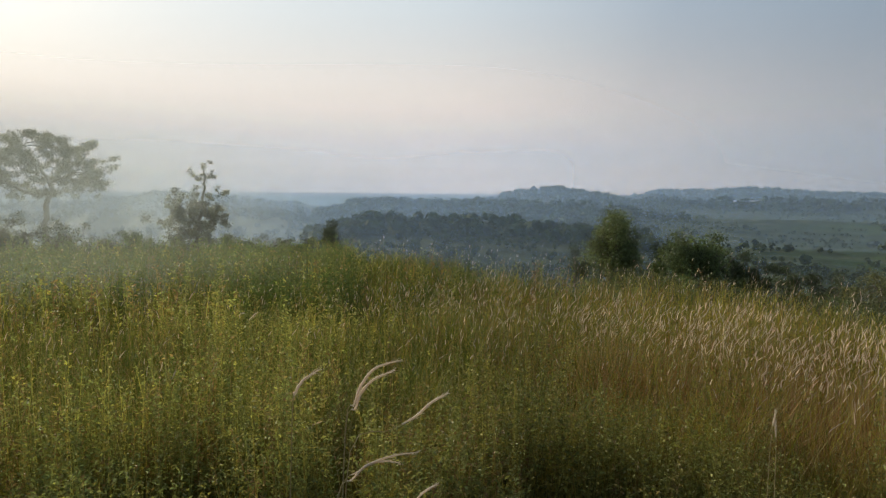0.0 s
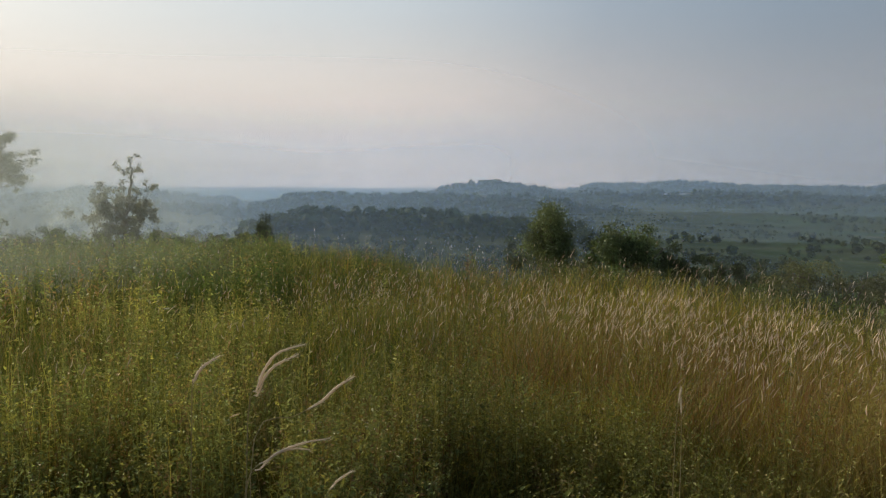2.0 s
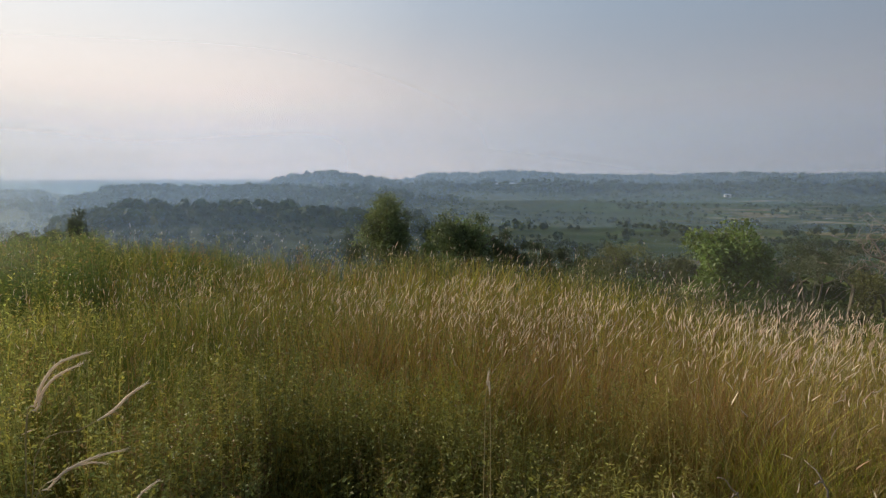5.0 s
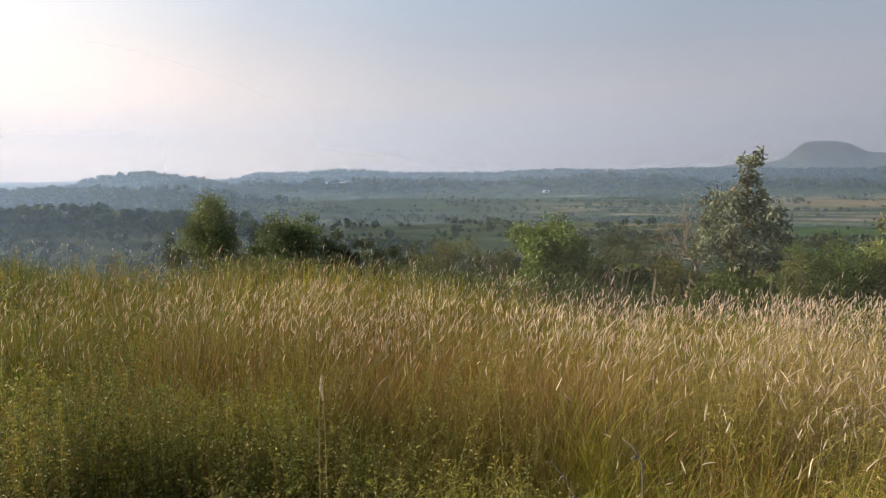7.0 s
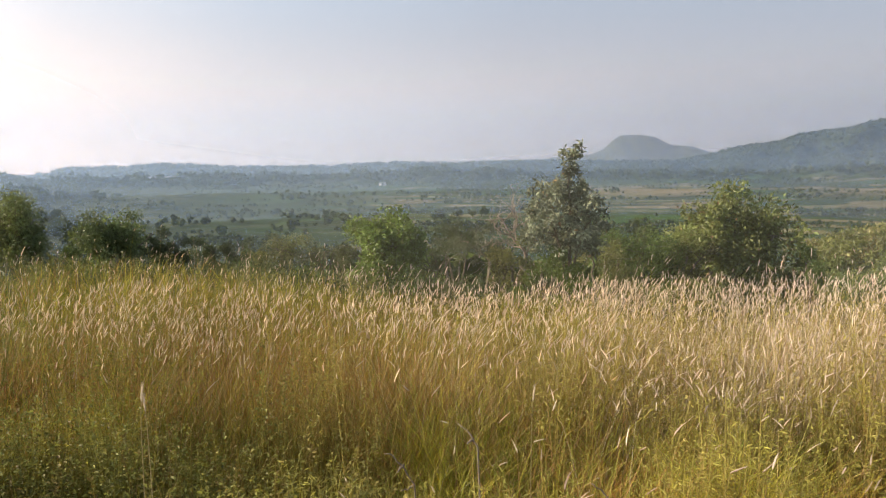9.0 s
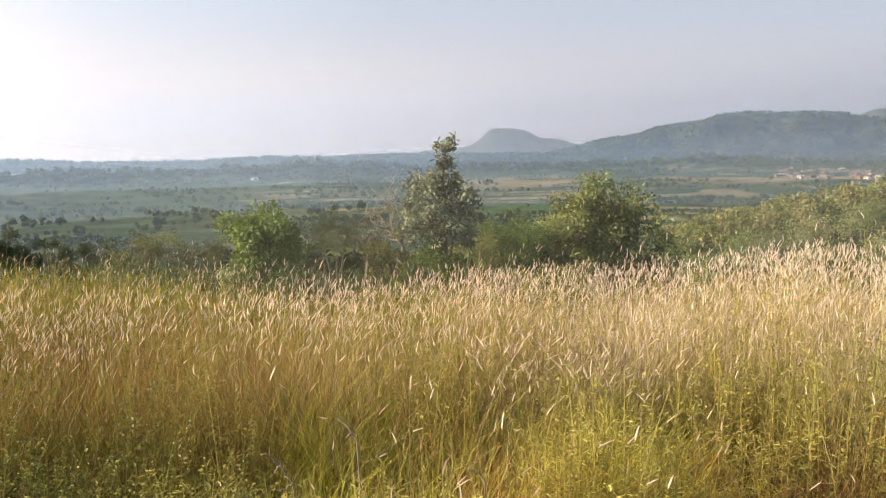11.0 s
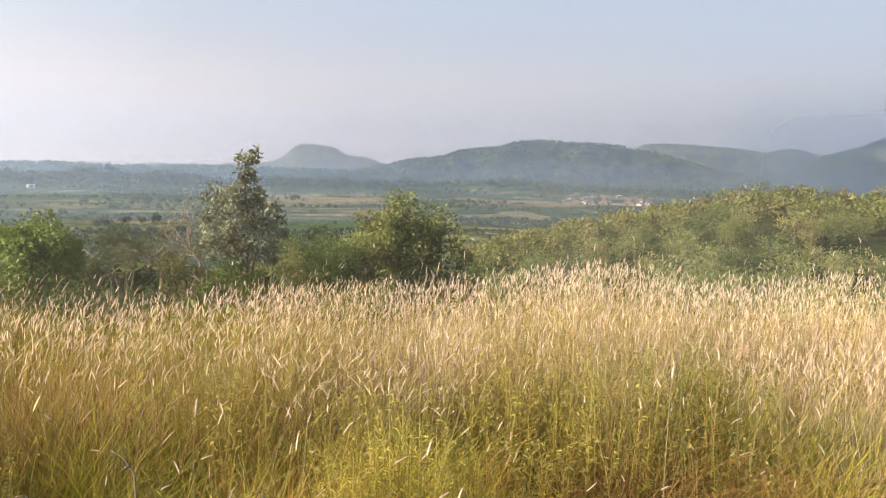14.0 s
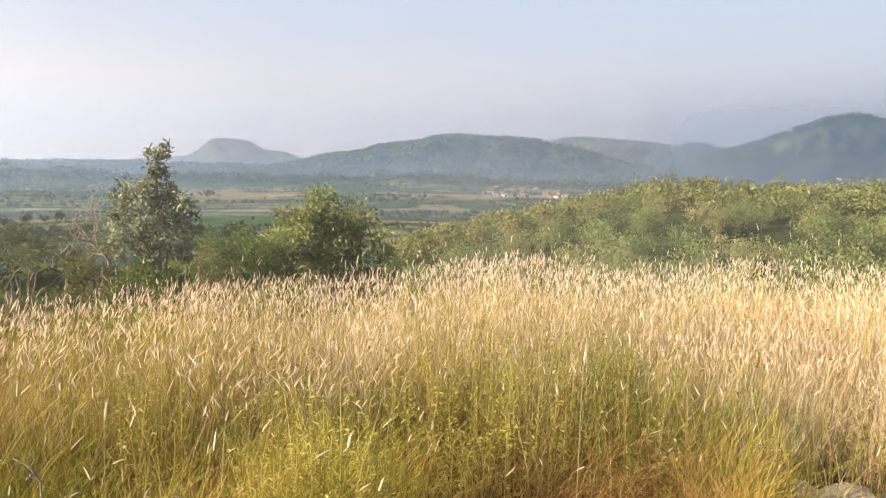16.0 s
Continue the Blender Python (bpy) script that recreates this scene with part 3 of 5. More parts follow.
# sheets' density and tint stand in for haze and glow, by bearing and distance
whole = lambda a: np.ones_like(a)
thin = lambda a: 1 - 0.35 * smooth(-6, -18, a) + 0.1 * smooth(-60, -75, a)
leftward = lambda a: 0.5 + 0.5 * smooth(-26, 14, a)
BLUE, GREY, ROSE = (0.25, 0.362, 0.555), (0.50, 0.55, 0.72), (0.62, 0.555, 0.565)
# close sheets added to pale the left trees, for mist and lens glare
haze_sheet(32.5, 0.26, 4, 60, 7.0, lambda a: smooth(8, 28, a), 16, (0.40, 0.46, 0.49))
haze_sheet(41, 0.28, 4, 60, 7.0, lambda a: smooth(8, 28, a), 6, (0.40, 0.46, 0.49))
haze_sheet(230, 0.17, -125, 60, 1.5, leftward, 1, BLUE)
haze_sheet(620, 0.26, -125, 60, 1.5, leftward, 7, BLUE)
# close sheet added over the left brow, standing in for lens glare
haze_sheet(13, 0.18, 2, 60, 7.0, lambda a: smooth(4, 30, a), 8, (0.40, 0.45, 0.46))
haze_sheet(1080, 0.24, -125, 60, 6.0, thin, 2, BLUE)
haze_sheet(1400, 0.5, -125, -84, 8.0, lambda a: smooth(-88, -95, a), 9, BLUE)
haze_sheet(46, 0.09, -125, -66, 5.0, lambda a: smooth(-68, -80, a), 10, (0.40, 0.42, 0.44))
haze_sheet(1720, 0.40, -96, 60, 8.0, lambda a: thin(a) * smooth(-95.5, -90, a), 3, BLUE)
haze_sheet(3000, 0.22, -125, 60, 11.0, whole, 4, GREY)
# close sheet added to lift the darks beyond the grass
haze_sheet(12.5, 0.045, -125, 0, 4.0, lambda a: smooth(-22, -40, a), 11, (0.42, 0.45, 0.44))
haze_sheet(4300, 0.95, -125, 60, 17.0, lambda a: 0.4 + 0.6 * smooth(-35, 0, a), 5, ROSE, 0.45)

# ---------------------------------------------------------------- far woods (nobody could count them)
def far_wood(name, label, seed, n, pick, size, q=10, sheet=1.1):
    """Crowns as ragged tufts of leaf sheets standing on the land."""
    rng = np.random.default_rng(seed)
    x, y, extra = pick(rng, n)
    z, w = land(x, y)
    keep = extra(x, y, w, rng)
    x, y, z = x[keep], y[keep], z[keep]
    m = len(x)
    s = rng.uniform(size[0], size[1], m) * rng.choice([0.7, 1.0, 1.0, 1.25], m)
    way = unit(rng.normal(size=(m, q, 3)) + np.array([0, 0, 0.35]))
    centre = np.stack([x, y, z + s * 0.55], -1)[:, None] + way * (s[:, None] * rng.uniform(0.15, 0.55, (m, q)))[..., None] * np.array([1, 1, 0.85])
    tone = np.array([0.06, 0.085, 0.03]) * (0.75 + 0.5 * rng.random((m, 1))) + np.array([0.03, 0.02, 0.004]) * rng.random((m, 1)) ** 2
    tone = np.repeat(tone[:, None], q, 1).reshape(-1, 3)
    hp = Heap()
    d = unit(np.cross(way, rng.normal(size=way.shape))).reshape(-1, 3)
    L = (s[:, None] * rng.uniform(0.45, 0.8, (m, q)) * sheet).ravel()
    leaves(hp, centre.reshape(-1, 3) - d * L[:, None] * 0.5, d, way.reshape(-1, 3), L, L * 1.0, tone, 0.1, True)
    ob = new(name, hp.mesh(name, FARLEAF))
    return tagged(ob, label, "woodland", kind="stuff")


def ring(r0, r1, a0, a1):
    def pick(rng, n):
        az = rng.uniform(a0, a1, n)
        r = np.sqrt(rng.uniform(r0 ** 2, r1 ** 2, n))
        x, y = polar(az, r)
        return x, y, lambda x, y, w, g: w > g.uniform(0.15, 0.9, len(x))
    return pick


def valley(r0, r1, a0, a1, thr):
    def pick(rng, n):
        az = rng.uniform(a0, a1, n)
        r = np.sqrt(rng.uniform(r0 ** 2, r1 ** 2, n))
        x, y = polar(az, r)
        return x, y, lambda x, y, w, g: (w < 0.5) & (fbm(x, y, 70, 33, 3) + 0.6 * fbm(x, y, 300, 34, 2) > g.normal(thr, 0.25, len(x)))
    return pick


def slope(r0, r1, a0, a1):
    def pick(rng, n):
        az = rng.uniform(a0, a1, n)
        r = r0 * (r1 / r0) ** rng.random(n)
        x, y = polar(az, r)
        return x, y, lambda x, y, w, g: fbm(x, y, 40, 35, 3) > g.normal(-0.15, 0.35, len(x))
    return pick


far_wood("far_woods", "dense dark green woods on the hazy ridges", 1, 9000, ring(520, 1500, -30, 36), (6, 10))
far_wood("far_woods", "dark wooded crest of a long low ridge", 2, 6500, ring(1500, 2250, -75, 4), (7, 11))
far_wood("far_woods", "blue-green scrub woods on a long hill", 3, 9000, ring(1500, 2650, -112, -60), (4.5, 9), 8)
far_wood("far_woods", "scattered field trees in the farmed valley", 4, 11000, valley(300, 1700, -112, 5, 0.55), (2.8, 6.2))
def rows(r0, r1, a0, a1):
    """Hedges and bushes along the field terraces."""
    def pick(rng, n):
        k = rng.integers(0, 26, n)
        az = rng.uniform(a0, a1, n)
        r = r0 * (r1 / r0) ** (k / 26) * (1 + 0.10 * fbm(az * 1.0, k * 7.0, 9, 36, 3)) + rng.normal(0, 1.5, n)
        x, y = polar(az, r)
        return x, y, lambda x, y, w, g: (w < 0.5) & (fbm(x, y, 90, 37, 2) > g.normal(0.05, 0.2, len(x)))
    return pick


far_wood("far_woods", "hedges and bushes along the field terraces", 7, 9000, rows(330, 1650, -112, -12), (1.6, 3.4), 7, 1.3)
far_wood("far_woods", "dark scrub and trees on the slope under the hilltop", 5, 2400, slope(65, 420, -68, -14), (2.5, 5.5), 34, 0.46)
def planted(r0, r1, a0, a1, turn):
    """Young trees in straight planted rows."""
    def pick(rng, n):
        c, q = math.cos(radians(turn)), math.sin(radians(turn))
        cx, cy = polar((a0 + a1) / 2, (r0 + r1) / 2)
        wide = (r1 + r0) / 2 * radians(abs(a1 - a0)) / 2 + (r1 - r0) / 2
        u = np.round(rng.uniform(-wide, wide, n) / 26) * 26 + rng.normal(0, 0.6, n)
        v = np.round(rng.uniform(-wide, wide, n) / 8) * 8 + rng.normal(0, 0.8, n)
        x, y = cx + c * u - q * v, cy + q * u + c * v
        az, r = np.degrees(np.arctan2(-x, y)), np.hypot(x, y)
        return x, y, lambda x, y, w, g: (w < 0.5) & (r > r0) & (r < r1) & (az > a0) & (az < a1) & (fbm(x, y, 140, 39, 2) > -0.35)
    return pick


far_wood("far_woods", "low scrub dotted over the dry fields round the village", 10, 6500, valley(450, 1600, -92, -60, 0.3), (1.4, 3.0), 6, 1.2)
far_wood("far_woods", "young orchard trees in straight rows", 8, 2600, planted(1050, 1450, -52, -42, -20), (2.2, 3.6), 6, 1.2)
far_wood("far_woods", "young orchard trees in straight rows on a slope", 9, 2400, planted(1150, 1550, -36, -25, -50), (2.2, 3.6), 6, 1.2)
far_wood("far_woods", "dark misty woods in the hollow below the hilltop", 6, 3000, slope(140, 800, -16, 36), (4, 7), 20, 0.7)


# ---------------------------------------------------------------- trees and bushes
def limb(p0, p1, rng, wiggle=0.12, n=6):
    t = np.linspace(0, 1, n)[:, None]
    p = p0 + (p1 - p0) * t
    L = np.linalg.norm(p1 - p0)
    bow = rng.normal(size=3) * wiggle * L
    jit = rng.normal(size=(n, 3)) * wiggle * 0.25 * L
    jit[0] = jit[-1] = 0
    return p + bow * (4 * t * (1 - t)) * 0.5 + jit


def crown_leaves(hp, clumps, count, size, tone, rng, aspect=0.5, shell=0.55, hang=0.0, tone_var=0.25, simple=False, withered=0.0):
    """Leaves in tufts: clumps are (centre, radius); more of them towards each tuft's outside, gaps between tufts."""
    cs, rd = np.array([c for c, _ in clumps], float), np.array([r if np.ndim(r) else (r, r, r) for _, r in clumps], float)
    vol = rd.prod(1) ** (2 / 3)
    which = rng.choice(len(cs), count, p=vol / vol.sum())
    way = unit(rng.normal(size=(count, 3)))
    u = shell + (1 - shell) * rng.random(count)
    u *= np.where(rng.random(count) < 0.2, rng.random(count), 1)
    pos = cs[which] + way * rd[which] * u[:, None]
    pos += rng.normal(size=pos.shape) * rd[which] * 0.12
    out = unit(way * 0.7 + rng.normal(size=way.shape) * 0.6 + np.array([0, 0, 0.15 - hang]))
    face = unit(way * 0.5 + np.array([0, 0, 0.6]) + rng.normal(size=way.shape) * 0.45)
    L = size * rng.uniform(0.6, 1.25, count)
    t = np.asarray(tone) * (1 + tone_var * rng.normal(size=(len(cs), 1)))[which]
    t = np.where((rng.random(count) < withered)[:, None], np.array([0.30, 0.20, 0.11]) * rng.uniform(0.6, 1.3, (count, 1)), t)
    leaves(hp, pos, out, face, L, L * aspect, np.clip(t, 0.005, 1), 0.18, simple)


def tufts(rng, centre, radii, n, r, squash=0.8, low=-0.7, full=2.0):
    """Tuft centres over an uneven ellipsoid."""
    out = []
    while len(out) < n:
        w = unit(rng.normal(size=3))
        if w[2] < low:
            continue
        w = w / (np.abs(w) ** full).sum() ** (1 / full)
        u = rng.uniform(0.35, 1.06)
        rr = r * rng.uniform(0.5, 1.45)
        out.append((np.array(centre) + w * np.array(radii) * u, (rr, rr, rr * squash)))
    return out


def make_tree(name, label, category, az, r, clumps, trunk_lines, count, size, tone, seed, aspect=0.5, hang=0.0, bark=None, limbs=True, group="", mat=None, shell=0.55, simple=False, twigs=0, withered=0.0):
    """A tree or bush whose clumps and trunk lines are given in metres from its foot; x is to the right as seen from the hilltop, y away."""
    rng = np.random.default_rng(seed)
    x, y = polar(az, r)
    z = ground_at(x, y)
    ob = thing(name, label, category, (x, y, z - 0.05), group)
    ob.rotation_euler = (0, 0, radians(az))
    hp = Heap()
    for pts, r0, r1 in trunk_lines:
        pts = np.array(pts, float)
        n = max(8, 3 * len(pts))
        t = np.linspace(0, len(pts) - 1, n)
        fine = np.stack([np.interp(t, np.arange(len(pts)), pts[:, k]) for k in range(3)], -1)
        fine[1:-1] += rng.normal(size=(n - 2, 3)) * r0 * 0.35
        rad = np.linspace(r0, r1, n)
        rad[0] *= 1.35
        tube(hp, fine, rad, 7)
        for _ in range(twigs):
            k = rng.integers(n // 2, n)
            e = fine[k] + unit(rng.normal(size=3) + np.array([0, 0, 0.5])) * rng.uniform(0.2, 0.75)
            line = limb(fine[k], e, rng, 0.2, 5)
            tube(hp, line, np.linspace(0.008, 0.0035, 5), 4)
            for _ in range(3):
                f = line[rng.integers(1, 5)]
                tube(hp, limb(f, f + unit(rng.normal(size=3) + np.array([0, 0, 0.4])) * rng.uniform(0.1, 0.35), rng, 0.2, 4), np.linspace(0.005, 0.0025, 4), 3)
    if limbs and clumps:
        joints = np.concatenate([np.array(p, float)[len(p) // 2:] for p, _, _ in trunk_lines])
        for c, rd in clumps[::max(1, len(clumps) // 45)]:
            c = np.array(c, float)
            k = np.argmin(np.linalg.norm(joints - c, axis=1) + 0.6 * np.maximum(joints[:, 2] - c[2], 0))
            p = limb(joints[k], c, rng)
            w = trunk_lines[0][1] * 0.2
            tube(hp, p, np.linspace(w, w * 0.25, len(p)), 5)
            for _ in range(2):
                e = c + rng.normal(size=3) * np.mean(rd) * 0.6
                tube(hp, limb(p[3], e, rng, 0.15, 4), np.linspace(w * 0.4, w * 0.12, 4), 4)
    part("trunk", hp.mesh("trunk", bark or BARK, True), ob)
    if clumps and count:
        hp = Heap()
        crown_leaves(hp, clumps, count, size, tone, rng, aspect, shell, hang, 0.25, simple, withered)
        part("crown", hp.mesh("crown", mat or LEAF), ob)
    return ob


def spot(az, r, az1, el1, r1=None):
    """Offset to the right and height above the foot of a point seen at a bearing and elevation, for a tree at az, r."""
    x, y = polar(az, r)
    return math.tan(radians(az - az1)) * r, EYE + r * math.tan(radians(el1)) - (ground_at(x, y) - 0.05)


# spreading flat-topped tree on the far brow
az, r = 28.6, 44.0
rng = np.random.default_rng(11)
P = lambda a, e, dy=0.0: (spot(az, r, a, e)[0], dy, spot(az, r, a, e)[1])
cl = []
for a, e, wa in [(30.6, 2.7, 0.8), (29.4, 2.9, 0.9), (28.2, 2.6, 0.9), (27.0, 2.45, 0.8), (26.0, 2.2, 0.7), (25.2, 1.4, 0.7), (24.6, 0.9, 0.5), (26.2, 0.9, 0.7), (25.6, 0.2, 0.6), (26.8, -0.1, 0.6), (27.4, -0.5, 0.5), (25.4, -0.6, 0.4), (31.2, 1.7, 0.8), (32.3, 1.9, 0.9), (30.2, 1.5, 0.5), (28.6, 1.8, 0.5), (31.8, 0.4, 0.8), (30.6, 0.1, 0.6), (33.2, 0.9, 0.9), (27.6, 1.5, 0.45), (32.8, -0.4, 0.7), (30.0, 2.2, 0.6), (26.6, 1.7, 0.5), (29.2, 0.7, 0.5), (31.0, 1.0, 0.6), (29.6, -0.3, 0.5), (26.0, -0.4, 0.5), (34.2, 1.8, 1.0), (35.0, 0.8, 0.9), (33.6, 2.6, 0.9), (30.2, -1.0, 0.5)]:
    for q in range(5):
        cl.append((P(a + rng.normal() * 0.55, e + 0.2 + rng.normal() * 0.3, rng.uniform(-1.8, 1.8)), (wa * 0.5, wa * 0.6, wa * 0.26)))
for q in range(150):
    a, e = rng.uniform(24.6, 35.5), rng.uniform(-1.2, 3.2)
    if e < 3.2 - 0.10 * (a - 29.5) ** 2 and e > -1.0 + 0.16 * abs(a - 28.5):
        cl.append((P(a, e, rng.uniform(-1.6, 1.6)), (0.36, 0.4, 0.2)))
make_tree("tree", "spreading gnarled tree with sparse grey-green feathery crown, veiled in mist", "tree", az, r, cl,
          [([(0, 0, 0), P(28.75, -3.0), P(28.7, -1.8), P(28.3, -0.8), P(28.4, 0.0)], 0.17, 0.12),
           ([P(28.4, 0.0), P(28.9, 0.9, 0.4), P(29.8, 1.6, 0.6), P(30.2, 2.3, 0.3)], 0.10, 0.03),
           ([P(28.4, 0.0), P(27.6, 0.25, -0.4), P(26.9, 0.7, -0.5), P(26.4, 1.5, -0.2), P(26.0, 2.0, 0)], 0.10, 0.03),
           ([P(27.6, 0.25, -0.4), P(26.6, 0.2, 0.5), P(25.7, 0.5, 0.4), P(25.0, 1.1, 0.5)], 0.09, 0.04),
           ([P(28.6, -0.6), P(29.8, -0.7, 0.5), P(30.9, -0.2, 0.8), P(32.0, 0.5, 0.4), P(32.8, 1.0, 0)], 0.14, 0.05),
           ([P(30.9, -0.2, 0.8), P(31.3, 0.7, 0.2), P(31.4, 1.5, 0)], 0.08, 0.04)],
          27000, 0.14, (0.19, 0.20, 0.125), 11, 0.42, shell=0.15, simple=True)

# thin-topped tree with a bushy foot
az, r = 18.8, 34.0
P = lambda a, e, dy=0.0: (spot(az, r, a, e)[0], dy, spot(az, r, a, e)[1])
rng = np.random.default_rng(12)
cl = [(P(a, e, rng.uniform(-0.7, 0.7)), w) for a, e, w in [(20.5, -1.0, 0.28), (20.0, -1.4, 0.36), (20.8, -1.9, 0.36), (19.6, -2.0, 0.36), (20.3, -2.7, 0.42), (19.4, -2.9, 0.36), (17.9, -0.8, 0.26), (17.2, -1.2, 0.3), (17.0, -1.8, 0.3), (17.6, -2.2, 0.32), (17.0, -2.7, 0.34), (18.4, -3.2, 0.4), (17.2, -3.5, 0.4), (20.7, -3.6, 0.5), (18.7, -0.3, 0.2), (19.0, -1.0, 0.24), (21.1, -2.9, 0.3), (18.6, -1.9, 0.22), (16.8, -3.2, 0.3),
                                                          (18.3, 0.95, 0.24), (18.6, 0.75, 0.22), (18.0, 0.7, 0.22), (17.7, 0.5, 0.18), (18.7, 0.4, 0.16), (18.2, 0.1, 0.12)]]
cl = [(tuple(np.array(c) + rng.normal(size=3) * w * 0.85), (w * 0.5, w * 0.5, w * 0.42)) for c, w in cl for _ in range(4)]
for _ in range(60):
    a, e = rng.uniform(16.9, 21.0), rng.uniform(-4.4, -1.4)
    if abs(a - 18.9) < 2.2 + 0.3 * (e + 1.4):
        cl.append((P(a, e, rng.uniform(-0.7, 0.7)), (0.3, 0.3, 0.16)))
make_tree("tree", "slender grey-green tree with a thin tufted top above a bushy foot", "tree", az, r, cl,
          [([(0, 0, 0), P(18.7, -3.5), P(18.5, -2.0), P(18.2, -0.5), P(18.1, 0.5), P(18.25, 1.0)], 0.10, 0.025),
           ([P(18.7, -3.0), P(19.5, -2.2), P(20.1, -1.3)], 0.08, 0.03)],
          10000, 0.11, (0.20, 0.215, 0.135), 12, 0.42, limbs=False, shell=0.15, hang=0.3)


def bush(az, r, top, width, low, label, tone, count, size, seed, n=26, aspect=0.5, name="bush", tuft=0.2, squash=0.85, narrow=1.0, **kw):
    """A round-headed bush, given by its bearing, distance, the elevation of its head and its width in degrees."""
    rng = np.random.default_rng(seed)
    if az < -25 and r < 40:
        az -= math.degrees(0.16 / r)          # bearings taken from where the camera stands by then
    x, y = polar(az, r)
    g = ground_at(x, y)
    zt = EYE + r * math.tan(radians(top)) - g
    zl = max(EYE + r * math.tan(radians(low)) - g, 0.15)
    w = math.radians(width) * r / 2
    h = (zt - zl) / 2
    tr = max(w, h) * tuft
    cl = tufts(rng, (0, 0, zl + h), (w - tr * 0.6, (w - tr * 0.6) * narrow, h - tr * 0.5), n, tr, squash, full=2.1)
    mid, lobe = np.array([0, 0, zl + h]), rng.uniform(0, 2 * np.pi, 4)
    ragged = []
    for c, q in cl:                           # uneven outline: lobes and hollows
        a, e = math.atan2(c[1], c[0]), (c[2] - zl) / h
        k = 1 + 0.13 * math.sin(2 * a + lobe[0] + 2 * e) + 0.10 * math.sin(5 * a + lobe[1] - 3 * e) + 0.07 * math.sin(6 * e + lobe[2] + a)
        ragged.append((mid + (c - mid) * np.array([k, k, 0.96 + 0.5 * (k - 1)]), q))
    cl = ragged
    if r < 62:                                # leaves down to the ground
        for _ in range(n // 3):
            a, q = rng.uniform(0, 2 * np.pi), w * rng.uniform(0.5, 1.05)
            cl.append((np.array([math.cos(a) * q, math.sin(a) * q * 0.7, rng.uniform(0.1, 0.3) * zt]), (tr * 0.9, tr * 0.9, tr * 0.7)))
        count = int(count * 1.25)
    stems = [([(0, 0, 0), (rng.normal() * w * 0.2, rng.normal() * w * 0.2, zl + h * 0.4), (rng.normal() * w * 0.35, rng.normal() * w * 0.3, zl + h * 1.2)], 0.03 + 0.025 * w, 0.015 + 0.006 * w) for _ in range(3)]
    return make_tree(name, label, "bush" if name == "bush" else "tree", az, r, cl, stems, count, size, tone, seed, aspect, simple=r > 24, **kw)


DULL, GREEN, FRESH, OLIVE, DEEP = (0.115, 0.13, 0.06), (0.10, 0.145, 0.05), (0.13, 0.19, 0.05), (0.17, 0.18, 0.07), (0.075, 0.10, 0.045)
bush(8.7, 26.0, -2.3, 2.0, -7.5, "small dark conical bush on the grassy brow", DEEP, 2200, 0.07, 21, 16)
bush(10.6, 27.0, -3.9, 1.6, -7.5, "low dark scrub bush on the grassy brow", DULL, 900, 0.07, 22, 10)
bush(22.4, 37.0, -2.9, 3.2, -7.5, "ragged grey-green bush at the tree's foot", DULL, 3000, 0.09, 23, 20)
bush(25.2, 37.0, -3.2, 2.6, -7.5, "ragged grey-green bush on the brow", DULL, 2200, 0.09, 24, 16)
bush(28.0, 38.0, -2.9, 3.4, -7.5, "dark bush below the spreading tree", DULL, 2800, 0.09, 25, 18)
bush(31.2, 40.0, -1.9, 4.0, -7.5, "large dark bush below the spreading tree", DULL, 3600, 0.10, 26, 22)
bush(15.0, 30.0, -3.7, 3.0, -7.5, "low dull green scrub on the brow", DULL, 1800, 0.08, 27, 14)
bush(12.6, 31.0, -4.0, 2.2, -7.5, "low dull green scrub on the brow", DULL, 1200, 0.08, 28, 12)
bush(-13.5, 45.0, -1.8, 5.5, -8.6, "rounded feathery green tree below the brow", (0.20, 0.245, 0.11), 10000, 0.20, 31, 60, 0.38, name="tree", tuft=0.24, hang=0.45)
bush(-10.6, 47.0, -4.4, 1.8, -8.6, "small dark bush below the brow", DEEP, 1500, 0.11, 32, 12)
bush(-16.6, 46.0, -4.4, 2.4, -8.6, "low dark green bush below the brow", GREEN, 2000, 0.12, 33, 16)
bush(-19.4, 42.0, -2.6, 5.6, -8.6, "rounded feathery green tree with drooping leaves", (0.18, 0.225, 0.10), 9000, 0.20, 34, 54, 0.38, name="tree", tuft=0.24, hang=0.45)
bush(-22.8, 43.0, -4.4, 3.6, -8.6, "dark green bush below the brow", DEEP, 4200, 0.12, 35, 24)
bush(-25.6, 43.0, -5.0, 3.6, -8.6, "low dark green bush below the brow", DEEP, 3400, 0.12, 36, 22)
bush(-31.3, 40.0, -5.2, 6.0, -8.6, "low yellow-green bush below the brow", OLIVE, 3600, 0.11, 37, 24)
bush(-34.6, 40.0, -5.7, 5.4, -8.6, "low dull bush below the brow", DULL, 2000, 0.11, 38, 16)
bush(-28.2, 44.0, -5.6, 4.6, -8.6, "low dark green bush below the brow", DEEP, 3000, 0.12, 49, 22)
bush(-37.0, 36.0, -6.2, 4.6, -9.0, "low dull green bush below the brow", DULL, 2400, 0.10, 50, 18)
bush(-43.6, 30.0, -6.2, 4.4, -9.5, "low dark bush down the slope", DEEP, 2400, 0.09, 51, 18)
bush(-39.7, 20.0, -3.6, 6.8, -11.0, "bright green leafy bush at the edge of the grass", (0.175, 0.245, 0.07), 8500, 0.115, 39, 54, 0.55, tuft=0.24, hang=0.2)
bush(-45.0, 58.0, -4.2, 6.0, -8.6, "dark dense tree down the slope", DEEP, 5000, 0.16, 40, 28, name="tree")
